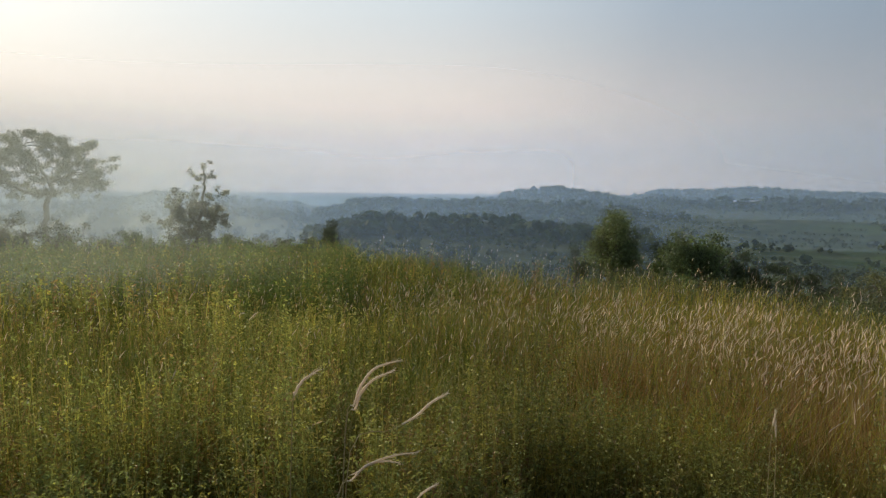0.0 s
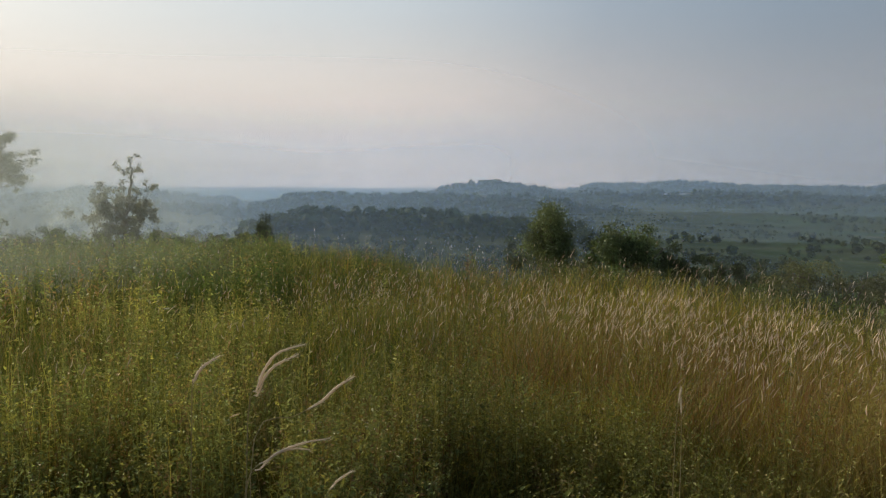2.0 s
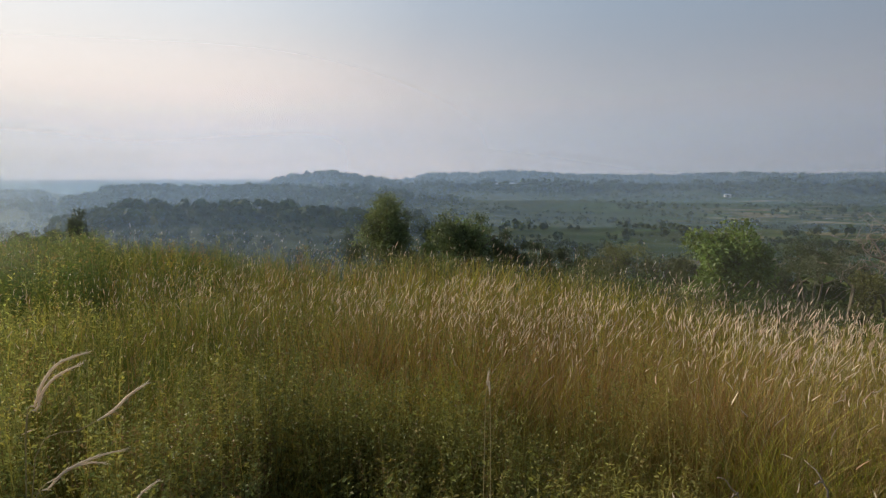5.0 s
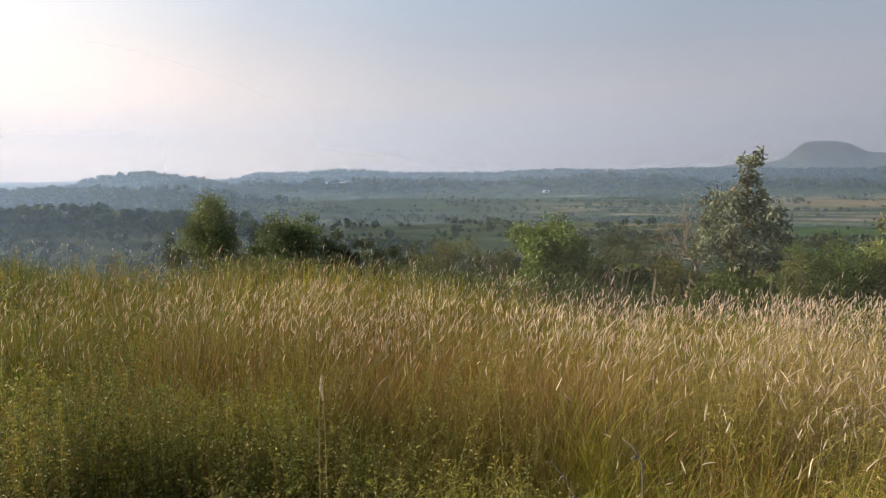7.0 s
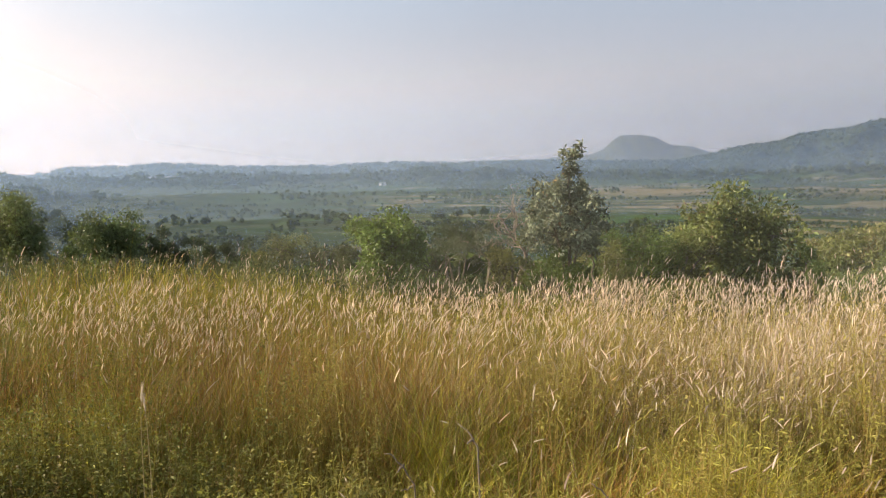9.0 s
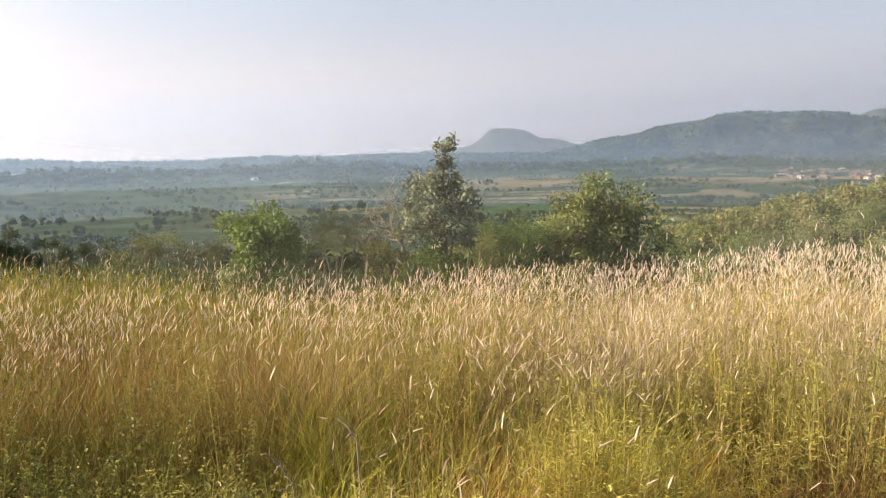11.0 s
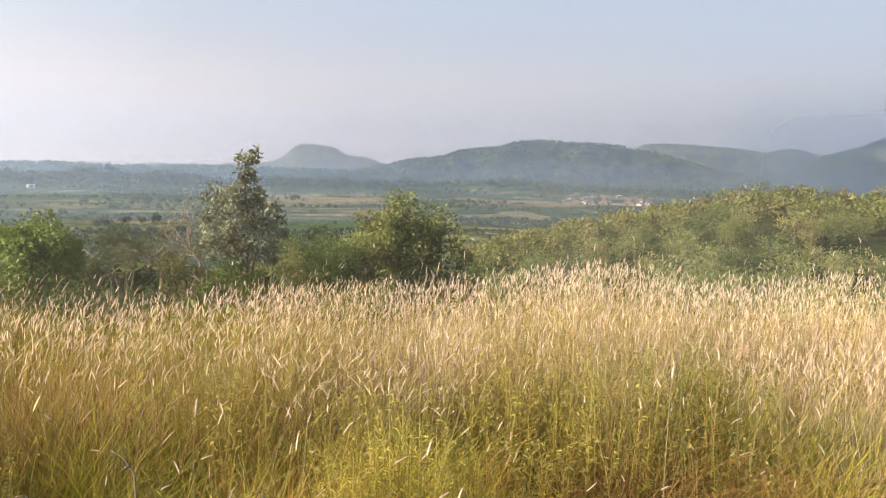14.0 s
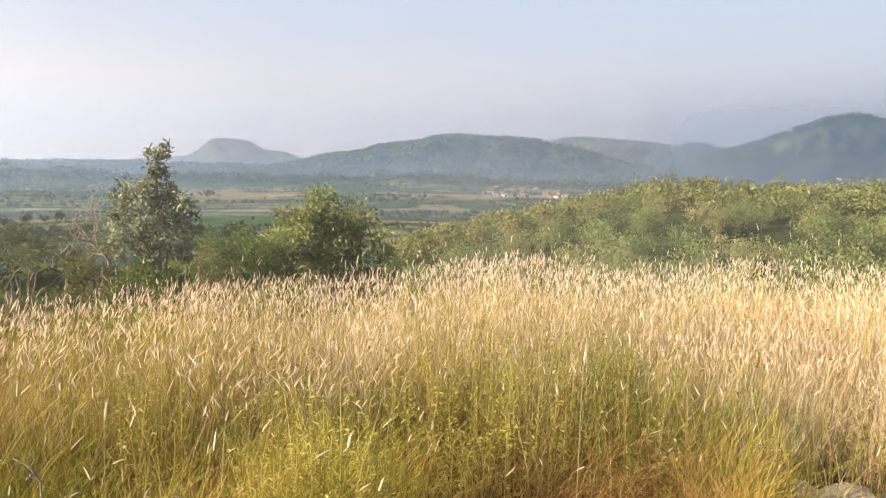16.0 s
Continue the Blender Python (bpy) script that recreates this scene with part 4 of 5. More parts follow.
bush(-47.2, 44.0, -4.6, 5.0, -8.8, "grey-green rounded bush down the slope", (0.12, 0.14, 0.08), 3600, 0.12, 41, 18)
bush(-49.4, 15.0, -6.0, 6.5, -11.0, "low yellow-green bush around a bare tree", OLIVE, 3600, 0.055, 42, 18)
bush(-52.6, 14.0, -6.2, 7.0, -11.5, "low fresh green shrub at the tree's foot", FRESH, 4000, 0.055, 43, 18)
bush(-56.3, 17.0, -5.2, 6.4, -11.0, "thin brownish shrub at the edge of the grass", OLIVE, 3000, 0.05, 44, 18)
bush(-58.9, 23.0, -4.2, 7.6, -10.4, "fine-leaved green bush below the brow", (0.12, 0.17, 0.05), 9500, 0.07, 45, 40, tuft=0.26)
bush(-66.0, 26.0, -2.2, 9.8, -10.0, "large rounded olive-green bush with a sunlit side", (0.205, 0.24, 0.095), 19000, 0.165, 46, 110, 0.5, tuft=0.2, hang=0.2, withered=0.02)
bush(-62.2, 24.0, -5.4, 4.4, -10.0, "low olive bush beside a larger one", OLIVE, 2200, 0.09, 47, 16)
bush(-70.6, 25.0, -6.0, 2.6, -10.0, "low dark bush beside a larger one", GREEN, 1800, 0.09, 48, 14)

# scrub along the far brow
for k, (a, d, top, w, tone) in enumerate([(13.8, 26, -4.2, 3.4, DULL), (16.8, 25, -4.0, 3.6, GREEN), (19.8, 26, -3.9, 3.4, DULL), (22.6, 27, -3.9, 3.6, GREEN), (25.6, 28, -3.8, 3.6, DULL), (28.8, 28, -3.6, 4.0, DULL), (32.0, 29, -3.5, 4.0, GREEN), (35.0, 29, -3.2, 4.0, DULL), (11.4, 24, -4.5, 2.6, GREEN), (30.5, 30, -1.6, 5.0, DULL), (34.0, 30, -1.0, 5.0, DULL), (27.0, 30, -2.2, 4.4, DULL), (23.6, 30, -2.6, 4.2, GREEN), (20.6, 30, -3.3, 3.6, DULL), (16.4, 30, -3.5, 3.6, DULL)]):
    bush(a, d, top, w, -7.0, "low dull green scrub along the grassy brow", tone, 2200, 0.075, 130 + k, 16, group="scrub on the brow")

# undergrowth beyond the brow: four bushes built, then copied down the slope
shrubs = []
for k, tone in enumerate([DULL, GREEN, OLIVE, DEEP]):
    rng = np.random.default_rng(150 + k)
    cl = tufts(rng, (0, 0, 0.55), (0.95, 0.95, 0.6), 20, 0.34, 0.8, -0.3)
    stems = [([(0, 0, 0), (rng.normal() * 0.2, rng.normal() * 0.2, 0.4), (rng.normal() * 0.4, rng.normal() * 0.4, 0.9)], 0.03, 0.012) for _ in range(3)]
    shrubs.append(make_tree("bush", "low tangled green undergrowth below the grassy brow", "bush", -8 - 15 * k, [34, 31, 28, 26][k], cl, stems, 900, 0.10, tone, 150 + k, group="undergrowth below the brow", limbs=False, simple=True))
rng = np.random.default_rng(155)
n = 0
while n < 110:
    az = rng.uniform(-84, -13)
    rc = float(brow_distance(np.array([az]))[0])
    r = rc + 4.5 + 34 * rng.random() ** 1.4
    x, y = polar(az, r)
    g = ground_at(x, y)
    roof = EYE + r * math.tan(radians(-float(np.interp(az, BROW_AZ, BROW_EL)) + rng.uniform(-0.9, 0.6)))
    tall = roof - g
    if tall < 0.5 or abs(az + 72) < 3.2:
        continue
    t = copy_thing(shrubs[n % 4], Matrix.Translation((x, y, g - 0.05)) @ Matrix.Rotation(rng.uniform(0, 6.28), 4, "Z"))
    s = min(max(tall / 1.15, 0.6), 2.4)
    t.scale = (s * rng.uniform(0.7, 1.0), s * rng.uniform(0.7, 1.0), s)
    n += 1

# young broad-leaved tree with a leaning top: its outline as elevation, and bearings of both sides
az, r = -54.2, 14.0
P = lambda a, e, dy=0.0: (spot(az, r, a - 0.65, e)[0], dy, spot(az, r, a - 0.65, e - 0.45)[1])
rng = np.random.default_rng(13)
OUTLINE = [(1.25, -53.7, -54.3), (0.75, -52.9, -54.5), (0.3, -53.2, -54.3), (-0.4, -53.3, -54.3), (-1.2, -52.2, -54.5), (-1.9, -50.9, -54.8), (-2.5, -50.7, -55.3), (-3.8, -50.7, -56.1), (-5.0, -50.2, -56.3), (-6.0, -50.0, -56.2), (-6.6, -50.8, -55.3)]
cl = []
for e in np.arange(1.25, -6.6, -0.36):
    left, right = (np.interp(-e, [-q[0] for q in OUTLINE], [q[k] for q in OUTLINE]) for k in (1, 2))
    count = max(2, int(round((left - right) / 0.56)))
    deep = 0.42 * math.radians(left - right) * r
    for a in np.linspace(left - 0.2, right + 0.2, count):
        if e < 0.2 and rng.random() < 0.25:
            continue
        w = rng.uniform(0.09, 0.17) if e < -0.8 else rng.uniform(0.06, 0.10)
        cl.append((P(a + rng.normal() * 0.18, e + rng.normal() * 0.14, rng.uniform(-deep, deep)), (w, w, w * 0.9)))
for _ in range(9):                            # tufted leaning top on a thin neck
    cl.append((P(rng.normal(-53.8, 0.32), rng.uniform(0.25, 1.25), rng.normal() * 0.08), (0.075, 0.075, 0.075)))
for _ in range(4):
    cl.append((P(rng.normal(-53.6, 0.2), rng.uniform(-1.3, 0.3), rng.normal() * 0.09), (0.085, 0.085, 0.085)))
make_tree("tree", "young tree with large grey-green leaves and a thin leaning top", "tree", az, r, cl,
          [([(0, 0, 0), P(-53.6, -7.0), P(-53.7, -5.0), P(-53.6, -3.0), P(-53.5, -1.0), P(-53.7, 0.3), P(-54.1, 1.2)], 0.04, 0.008),
           ([(0.05, 0.1, 0), P(-54.1, -7.0, 0.1), P(-54.6, -5.5, 0.1), P(-55.4, -4.0, 0.1)], 0.028, 0.01),
           ([(-0.06, 0, 0), P(-53.2, -7.0, 0), P(-52.7, -5.5, 0), P(-51.6, -3.2, 0.1)], 0.028, 0.01)],
          4100, 0.095, (0.27, 0.30, 0.215), 13, 0.5, hang=0.3, shell=0.2, withered=0.02, mat=GREYLEAF)

# bare dead tree, a tangle of twigs
az, r = -49.6, 16.0
P = lambda a, e, dy=0.0: (spot(az, r, a - 0.6, e)[0], dy, spot(az, r, a - 0.6, e)[1])
make_tree("dead_tree", "bare brown dead tree with crooked tangled branches", "tree", az, r, [],
          [([(0, 0, 0), P(-50.4, -7.6), P(-50.0, -6.9), P(-49.6, -6.5), P(-49.0, -5.9), P(-48.7, -5.2), P(-48.1, -4.4)], 0.045, 0.014),
           ([P(-49.6, -6.5), P(-49.4, -5.6, 0.2), P(-49.6, -4.9, 0.2), P(-49.3, -4.2, 0.2), P(-49.0, -3.9, 0.2)], 0.02, 0.006),
           ([P(-49.0, -5.9), P(-48.4, -5.7, -0.2), P(-47.9, -5.2, -0.2), P(-47.7, -4.6, -0.2)], 0.018, 0.006),
           ([P(-50.4, -7.2), P(-50.6, -6.2, -0.1), P(-50.2, -5.4, -0.1), P(-50.5, -4.6, -0.1)], 0.02, 0.006),
           ([P(-50.0, -6.9), P(-49.2, -6.9, 0.3), P(-48.6, -6.6, 0.3), P(-48.2, -6.1, 0.3)], 0.016, 0.005)],
          0, 0.1, DULL, 14, bark=DEADWOOD, twigs=8)

# ---------------------------------------------------------------- wooded spur: trees built three times over, then copied
protos = []
for k, (tone, w, h) in enumerate([((0.18, 0.22, 0.08), 2.3, 4.6), ((0.195, 0.22, 0.095), 2.0, 5.2), ((0.15, 0.195, 0.075), 2.6, 4.2), ((0.24, 0.235, 0.11), 1.7, 3.8)]):
    rng = np.random.default_rng(60 + k)
    cl = tufts(rng, (0, 0, h * 0.52), (w * 0.85, w * 0.85, h * 0.48), 30, w * 0.34, 0.7)
    ob = make_tree("tree", "leafy yellow-green tree in the open wood on the spur", "tree", -95 - 3 * k, 95, cl,
                   [([(0, 0, 0), (0.1, 0, h * 0.3), (0.0, 0.1, h * 0.6), (0.1, 0.1, h * 0.8)], 0.10, 0.03)], 900, 0.27, tone, 60 + k, group="trees of the wooded spur", limbs=False, simple=True)
    protos.append(ob)
rng = np.random.default_rng(70)
n = 0
rest = []
while n < 640:
    az, r = rng.uniform(-116, -71), math.sqrt(rng.uniform(38 ** 2, 215 ** 2))
    if r < np.interp(az, [-116, -100, -88, -80, -74, -71], [34, 34, 44, 62, 95, 120]):
        continue
    n += 1
    if r > 125:
        rest.append((az, r))
        continue
    x, y = polar(az, r)
    z, w = land(np.array([x]), np.array([y]))
    s = rng.uniform(0.8, 1.45) * (0.7 if r < 70 else 1.0)
    t = copy_thing(protos[n % 4], Matrix.Translation((x, y, z[0] - 0.1)) @ Matrix.Rotation(rng.uniform(0, 6.28), 4, "Z"))
    t.scale = (s, s, s * rng.uniform(0.85, 1.15))
hp = Heap()
for az, r in rest:
    x, y = polar(az, r)
    g = ground_at(x, y)
    h = rng.uniform(3.2, 5.6)
    tone = np.array([(0.20, 0.225, 0.08), (0.21, 0.225, 0.095), (0.165, 0.20, 0.075), (0.25, 0.235, 0.11)][rng.integers(4)])
    crown_leaves(hp, tufts(rng, (x, y, g + h * 0.55), (h * 0.42, h * 0.42, h * 0.45), 12, h * 0.2, 0.7), 170, 0.72, tone, rng, simple=True)
tagged(new("spur_woods", hp.mesh("spur_woods", LEAF)), "open yellow-green wood along the top of the spur", "woodland", kind="stuff")


# ---------------------------------------------------------------- far buildings
def box(bm, x0, x1, y0, y1, z0, z1):
    v = [bm.verts.new(p) for p in ((x0, y0, z0), (x1, y0, z0), (x1, y1, z0), (x0, y1, z0), (x0, y0, z1), (x1, y0, z1), (x1, y1, z1), (x0, y1, z1))]
    for f in ((3, 2, 1, 0), (4, 5, 6, 7), (0, 1, 5, 4), (1, 2, 6, 5), (2, 3, 7, 6), (3, 0, 4, 7)):
        bm.faces.new([v[i] for i in f])


def house(az, r, w, d, h, wall_mat, roof_mat, label, turn=0.0, group=""):
    x, y = polar(az, r)
    ob = thing("house", label, "house", (x, y, ground_at(x, y) - 0.3), group)
    ob.rotation_euler = (0, 0, radians(az + turn))
    bm = bmesh.new()
    box(bm, -w / 2, w / 2, -d / 2, d / 2, 0, h)
    part("wall", bm_mesh("wall", bm, wall_mat), ob)
    bm = bmesh.new()
    o = 0.5
    rise = d * 0.28
    a = [bm.verts.new(p) for p in ((-w / 2 - o, -d / 2 - o, h), (w / 2 + o, -d / 2 - o, h), (w / 2 + o, 0, h + rise), (-w / 2 - o, 0, h + rise), (-w / 2 - o, d / 2 + o, h), (w / 2 + o, d / 2 + o, h))]
    b = [bm.verts.new(v.co + Vector((0, 0, 0.2))) for v in a]
    for f in ((0, 1, 2, 3), (3, 2, 5, 4)):
        bm.faces.new([b[i] for i in f])
        bm.faces.new([a[i] for i in reversed(f)])
    for p, q in ((0, 1), (1, 2), (2, 5), (5, 4), (4, 3), (3, 0)):
        bm.faces.new([a[p], a[q], b[q], b[p]])
    part("roof", bm_mesh("roof", bm, roof_mat), ob)
    for k, (u, ww, z0, z1, nm) in enumerate([(-0.1, 1.1, 0, 2.1, "door"), (-0.33, 1.0, 1.0, 2.0, "window"), (0.28, 1.0, 1.0, 2.0, "window")]):
        bm = bmesh.new()
        box(bm, u * w - ww / 2, u * w + ww / 2, -d / 2 - 0.05, -d / 2 + 0.05, z0 + 0.3, min(z1 + 0.3, h - 0.1))
        part(nm, bm_mesh(nm, bm, DARK), ob)
    return ob


rng = np.random.default_rng(80)
for k in range(36):
    az = rng.uniform(-84.8, -78.2)
    r = 1230 - 70 * (abs(az) - 78) / 6.5 + rng.uniform(-130, 140)
    white = rng.random() < 0.1
    house(az, r, rng.uniform(5, 9), rng.uniform(3.5, 5), rng.uniform(2.2, 3.2), PLASTER if white else MUD, TIN if rng.random() < 0.06 else CLAY,
          "whitewashed village house with a pitched roof" if white else "mud-walled village house with a tiled roof", rng.uniform(-50, 50), "houses of the village")
house(-24.9, 1600, 34, 9, 4.5, PLASTER, TIN, "long pale farm shed among trees", 10)
house(-22.9, 1620, 60, 5, 2.2, PLASTER, TIN, "very long low pale shed in the fields", 5)
house(-39.1, 1250, 10, 6, 3.5, PLASTER, TIN, "small pale hut among the fields", 20)
house(-99.4, 205, 3.0, 2.4, 2.2, PLASTER, TIN, "small white hut at the edge of the wood", 15)

# ---------------------------------------------------------------- meadow
def scatter(rng, n, r0, r1, a0, a1):
    az, r = rng.uniform(a0, a1, n), np.sqrt(rng.uniform(r0 ** 2, r1 ** 2, n))
    x, y = polar(az, r)
    return az, r, x, y


def tones(rng, n, *cols):
    """Mixes of colours, one a plant; cols are (colour, share array or number)."""
    w = np.stack([np.broadcast_to(s, n) * 1.0 for _, s in cols], -1)
    w = np.maximum(w, 1e-6)
    w /= w.sum(1, keepdims=True)
    pick = (rng.random((n, 1)) > np.cumsum(w, 1)).sum(1).clip(0, len(cols) - 1)
    c = np.array([c for c, _ in cols])[pick]
    return c * (0.82 + 0.36 * rng.random((n, 1)))


GRN, YEL, STR, RED, LUSH = (0.19, 0.225, 0.045), (0.50, 0.455, 0.08), (0.53, 0.43, 0.23), (0.43, 0.255, 0.11), (0.11, 0.175, 0.04)
LIME = (0.40, 0.425, 0.095)
CREAM, PINK, TAN, BROWN = (0.90, 0.83, 0.71), (0.86, 0.735, 0.63), (0.74, 0.65, 0.55), (0.36, 0.235, 0.12)


def spike_share(az, r):
    """How much of the grass carries pale spikes: a band that starts on the brow and widens to the right."""
    start = np.interp(az, [-110, -88, -80, -73, -60, -45, -30, -15, 0, 8, 14], [4.7, 5.0, 4.6, 4.0, 3.8, 3.7, 3.85, 4.1, 4.7, 6.0, 9])
    end = np.interp(az, [-110, -64, -56, -45, -38, -30, -10, 5, 12], [30, 30, 6.0, 5.7, 5.8, 6.2, 6.6, 8.5, 9.0])
    px, py = polar(az, r)
    start = start + 0.8 * fbm(px, py, 1.1, 90, 3)
    s = smooth(start - 0.6, start + 0.7, r) * (1 - 0.92 * smooth(end - 0.8, end + 0.8, r)) * smooth(14, -16, az)
    return np.clip(s, 0, 1)


def straw_low(az, r):
    """Trampled dry straw on the right, close by."""
    px, py = polar(az, r)
    return smooth(-68, -84, az + 10 * fbm(px, py, 0.9, 91, 2)) * smooth(4.0, 2.0, r + 1.0 * fbm(px, py, 0.7, 92, 3))


def height_map(az, r, x, y):
    h = 0.48 + 0.36 * smooth(2.3, 4.3, r)
    h = h + 0.22 * smooth(-46, -58, az) * smooth(3.7, 2.7, r)
    h = h * (1 + 0.20 * fbm(x, y, 1.3, 70, 3) + 0.16 * fbm(x, y, 0.5, 76, 2) * smooth(5, 3.5, r))
    h *= 1 + smooth(4.3, 3.2, r) * (0.34 * smooth(-0.3, 0.35, fbm(x, y, 0.55, 77, 3)) - 0.2)
    h *= 1 - 0.68 * straw_low(az, r)
    h *= 1 - 0.4 * smooth(-66, -80, az) * smooth(4.4, 3.0, r)
    over = r - brow_distance(az)
    h *= 1 - 0.22 * smooth(-1.5, 0.8, over) * smooth(-28, -42, az)
    return h


def grass_zone(seed, n, r0, r1, a0, a1, wide, leaf_n, hairs, label):
    rng = np.random.default_rng(seed)
    az, r, x, y = scatter(rng, n, r0, r1, a0, a1)
    rc = brow_distance(az)
    patch = fbm(x, y, 0.8, 71, 3)
    keep = (r < rc * 1.25 + 1.5 - (0.2 * rc + 0.3) * smooth(-28, -42, az)) & (patch > rng.uniform(-1.3, -0.35, n)) & (rng.random(n) > 0.55 * smooth(-68, -76, az) * smooth(2.3, 2.8, r) * smooth(3.9, 3.3, r)) & (rng.random(n) > 0.75 * smooth(-45, -20, az) * smooth(4.6, 3.2, r) * (1 - 0.7 * straw_low(az, r)))
    az, r, x, y, patch = az[keep], r[keep], x[keep], y[keep], patch[keep]
    open_up = smooth(4.3, 3.2, r) * (1 - smooth(-0.35, 0.3, fbm(x, y, 0.55, 77, 3)))      # clumps with bare soil between
    hold = rng.random(len(az)) > 0.6 * open_up
    az, r, x, y, patch = az[hold], r[hold], x[hold], y[hold], patch[hold]
    bare = (az < -100.5 + 1.2 * patch) & (az > -112) & (r < 4.85 + 0.3 * patch) & (rng.random(len(az)) < 0.9)     # trodden ground before the stones
    az, r, x, y, patch = az[~bare], r[~bare], x[~bare], y[~bare], patch[~bare]
    n = len(az)
    z = land(x, y)[0]
    base = np.stack([x, y, z - 0.02], -1)
    h = height_map(az, r, x, y)
    sp = spike_share(az, r)
    low = straw_low(az, r)
    big = fbm(x, y, 2.2, 72, 3)
    yel = 0.45 + 1.0 * np.clip(big, 0, 1) + 2.2 * smooth(4.0, 3.1, r) * smooth(-36, -50, az) * smooth(-86, -76, az)
    clump = smooth(-0.25, 0.25, fbm(x, y, 0.55, 77, 3))
    near = smooth(4.6, 3.6, r)
    yel = yel * (1 - near + near * (0.15 + 1.9 * clump))
    mid = smooth(-14, -26, az) * smooth(-60, -48, az)
    herby = smooth(-26, 4, az)
    yel = yel * (1 - 0.55 * herby)
    low2 = smooth(-66, -80, az) * smooth(4.3, 3.2, r)
    fresh = smooth(4.9, 3.9, r + 0.7 * fbm(x, y, 1.0, 79, 3)) * (1 - low2) * (1 - low)
    dry = (1 - 0.75 * fresh) * np.clip(0.15 + 0.9 * sp * smooth(0, -30, az) + 0.6 * np.clip(-big, 0, 1), 0, 2) * (0.15 + 0.85 * smooth(3.1, 4.2, r)) + 2 * low + 1.6 * low2
    col = tones(rng, n, (GRN, (0.9 - 0.45 * sp) * (1 - 0.8 * low2) + 0.25 * mid * near), (YEL, yel * (1 - 0.82 * low2)), (BROWN, 1.0 * low2 + 0.35 * near * (1 - clump)), (STR, dry), ((0.46, 0.32, 0.17), 2.5 * low), (TAN, 2.2 * sp * (1 - fresh) * smooth(-48, -66, az)), (LIME, 1.5 * fresh * smooth(-20, -45, az) * (0.3 + clump)), (LUSH, 0.9 * herby), (RED, 0.35 * dry * (patch > 0) + 0.7 * (1 - 0.6 * herby) * np.clip(fbm(x, y, 1.4, 75, 3), 0, 1) + 2.4 * sp * (1 - 0.8 * fresh) * smooth(-52, -38, az) * smooth(-2, -16, az)  + 0.9 * low2 + 0.9 * near * (1 - clump) * (1 - 0.7 * mid)), (LUSH, 0.4 * smooth(-30, 10, az)))
    # near grass lightened on these bearings, brighter exposure put into its colour
    col = col * (1 + 0.35 * smooth(-32, -48, az) * smooth(-86, -74, az) * near)[:, None]
    bleach = (0.45 * sp * smooth(-56, -72, az) * (1 - near))[:, None]
    col = col * (1 - bleach) + np.array([0.64, 0.52, 0.42]) * bleach
    leafy = (near * smooth(-46, -34, az))[:, None]
    col = col * (1 - 0.75 * leafy) + (np.array([0.19, 0.20, 0.052]) * rng.uniform(0.6, 1.4, (n, 1))) * 0.75 * leafy
    col = col * (1 - low2[:, None] * np.array([0.08, 0.26, 0.42]))
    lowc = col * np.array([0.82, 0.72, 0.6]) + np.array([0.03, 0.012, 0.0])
    wind = np.array([0.05, -0.02, 0.0])
    # leaves
    hp = Heap()
    for k in range(leaf_n):
        m = rng.random(n) < 0.9
        nn = m.sum()
        b = base[m] + rng.normal(size=(nn, 3)) * np.array([0.02, 0.02, 0]) * (1 + wide * 0.1)
        a = rng.uniform(0, 2 * np.pi, nn)
        lean = np.stack([np.cos(a), np.sin(a), np.zeros(nn)], -1) * (rng.uniform(0.05, 0.5, nn) * h[m])[:, None] * (1 + 1.3 * low[m] + 0.8 * low2[m] + 0.5 * near[m])[:, None] + wind * 0.6
        lean[:, 2] = -rng.uniform(0.02, 0.22, nn) * h[m]
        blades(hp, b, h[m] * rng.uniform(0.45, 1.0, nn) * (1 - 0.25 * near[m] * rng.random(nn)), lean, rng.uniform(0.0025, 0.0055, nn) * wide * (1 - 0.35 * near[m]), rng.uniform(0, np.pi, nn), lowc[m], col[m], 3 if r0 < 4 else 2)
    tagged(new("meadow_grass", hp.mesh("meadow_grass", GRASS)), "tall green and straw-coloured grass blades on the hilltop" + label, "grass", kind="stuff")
    # flowering stems
    dense = np.maximum(smooth(-55, -68, az), smooth(-50, -42, az) * smooth(-4, -16, az))
    m = rng.random(n) < 0.05 + 0.11 * smooth(-40, -58, az) * (1 - low2) + sp * (0.06 + 0.14 * dense + 0.18 * smooth(-32, -40, az) * smooth(-62, -54, az) + (0.62 + 0.22 * dense) * smooth(-0.35, 0.3, fbm(x, y, 0.7, 73, 3)))
    m &= rng.random(n) > 0.75 * low
    m &= rng.random(n) > (0.72 - 0.32 * smooth(-36, -50, az)) * smooth(4.9, 3.8, r + 0.8 * fbm(x, y, 0.9, 78, 3)) + 0.2 - 0.17 * smooth(-30, -40, az) * smooth(-64, -54, az) * smooth(3.6, 4.2, r)
    nn = m.sum()
    a = rng.uniform(0, 2 * np.pi, nn)
    lean = np.stack([np.cos(a), np.sin(a), np.zeros(nn)], -1) * rng.uniform(0.03, 0.2, nn)[:, None] + wind * rng.uniform(0.4, 1.4, nn)[:, None]
    close = smooth(4.6, 3.6, r[m])
    lean = lean * (1 + 1.0 * close)[:, None]
    hh = (h[m] + 0.04) * rng.uniform(0.74, 1.14, nn) * np.where(rng.random(nn) < 0.03, 1.22, 1.0)
    hp, hs = Heap(), Heap()
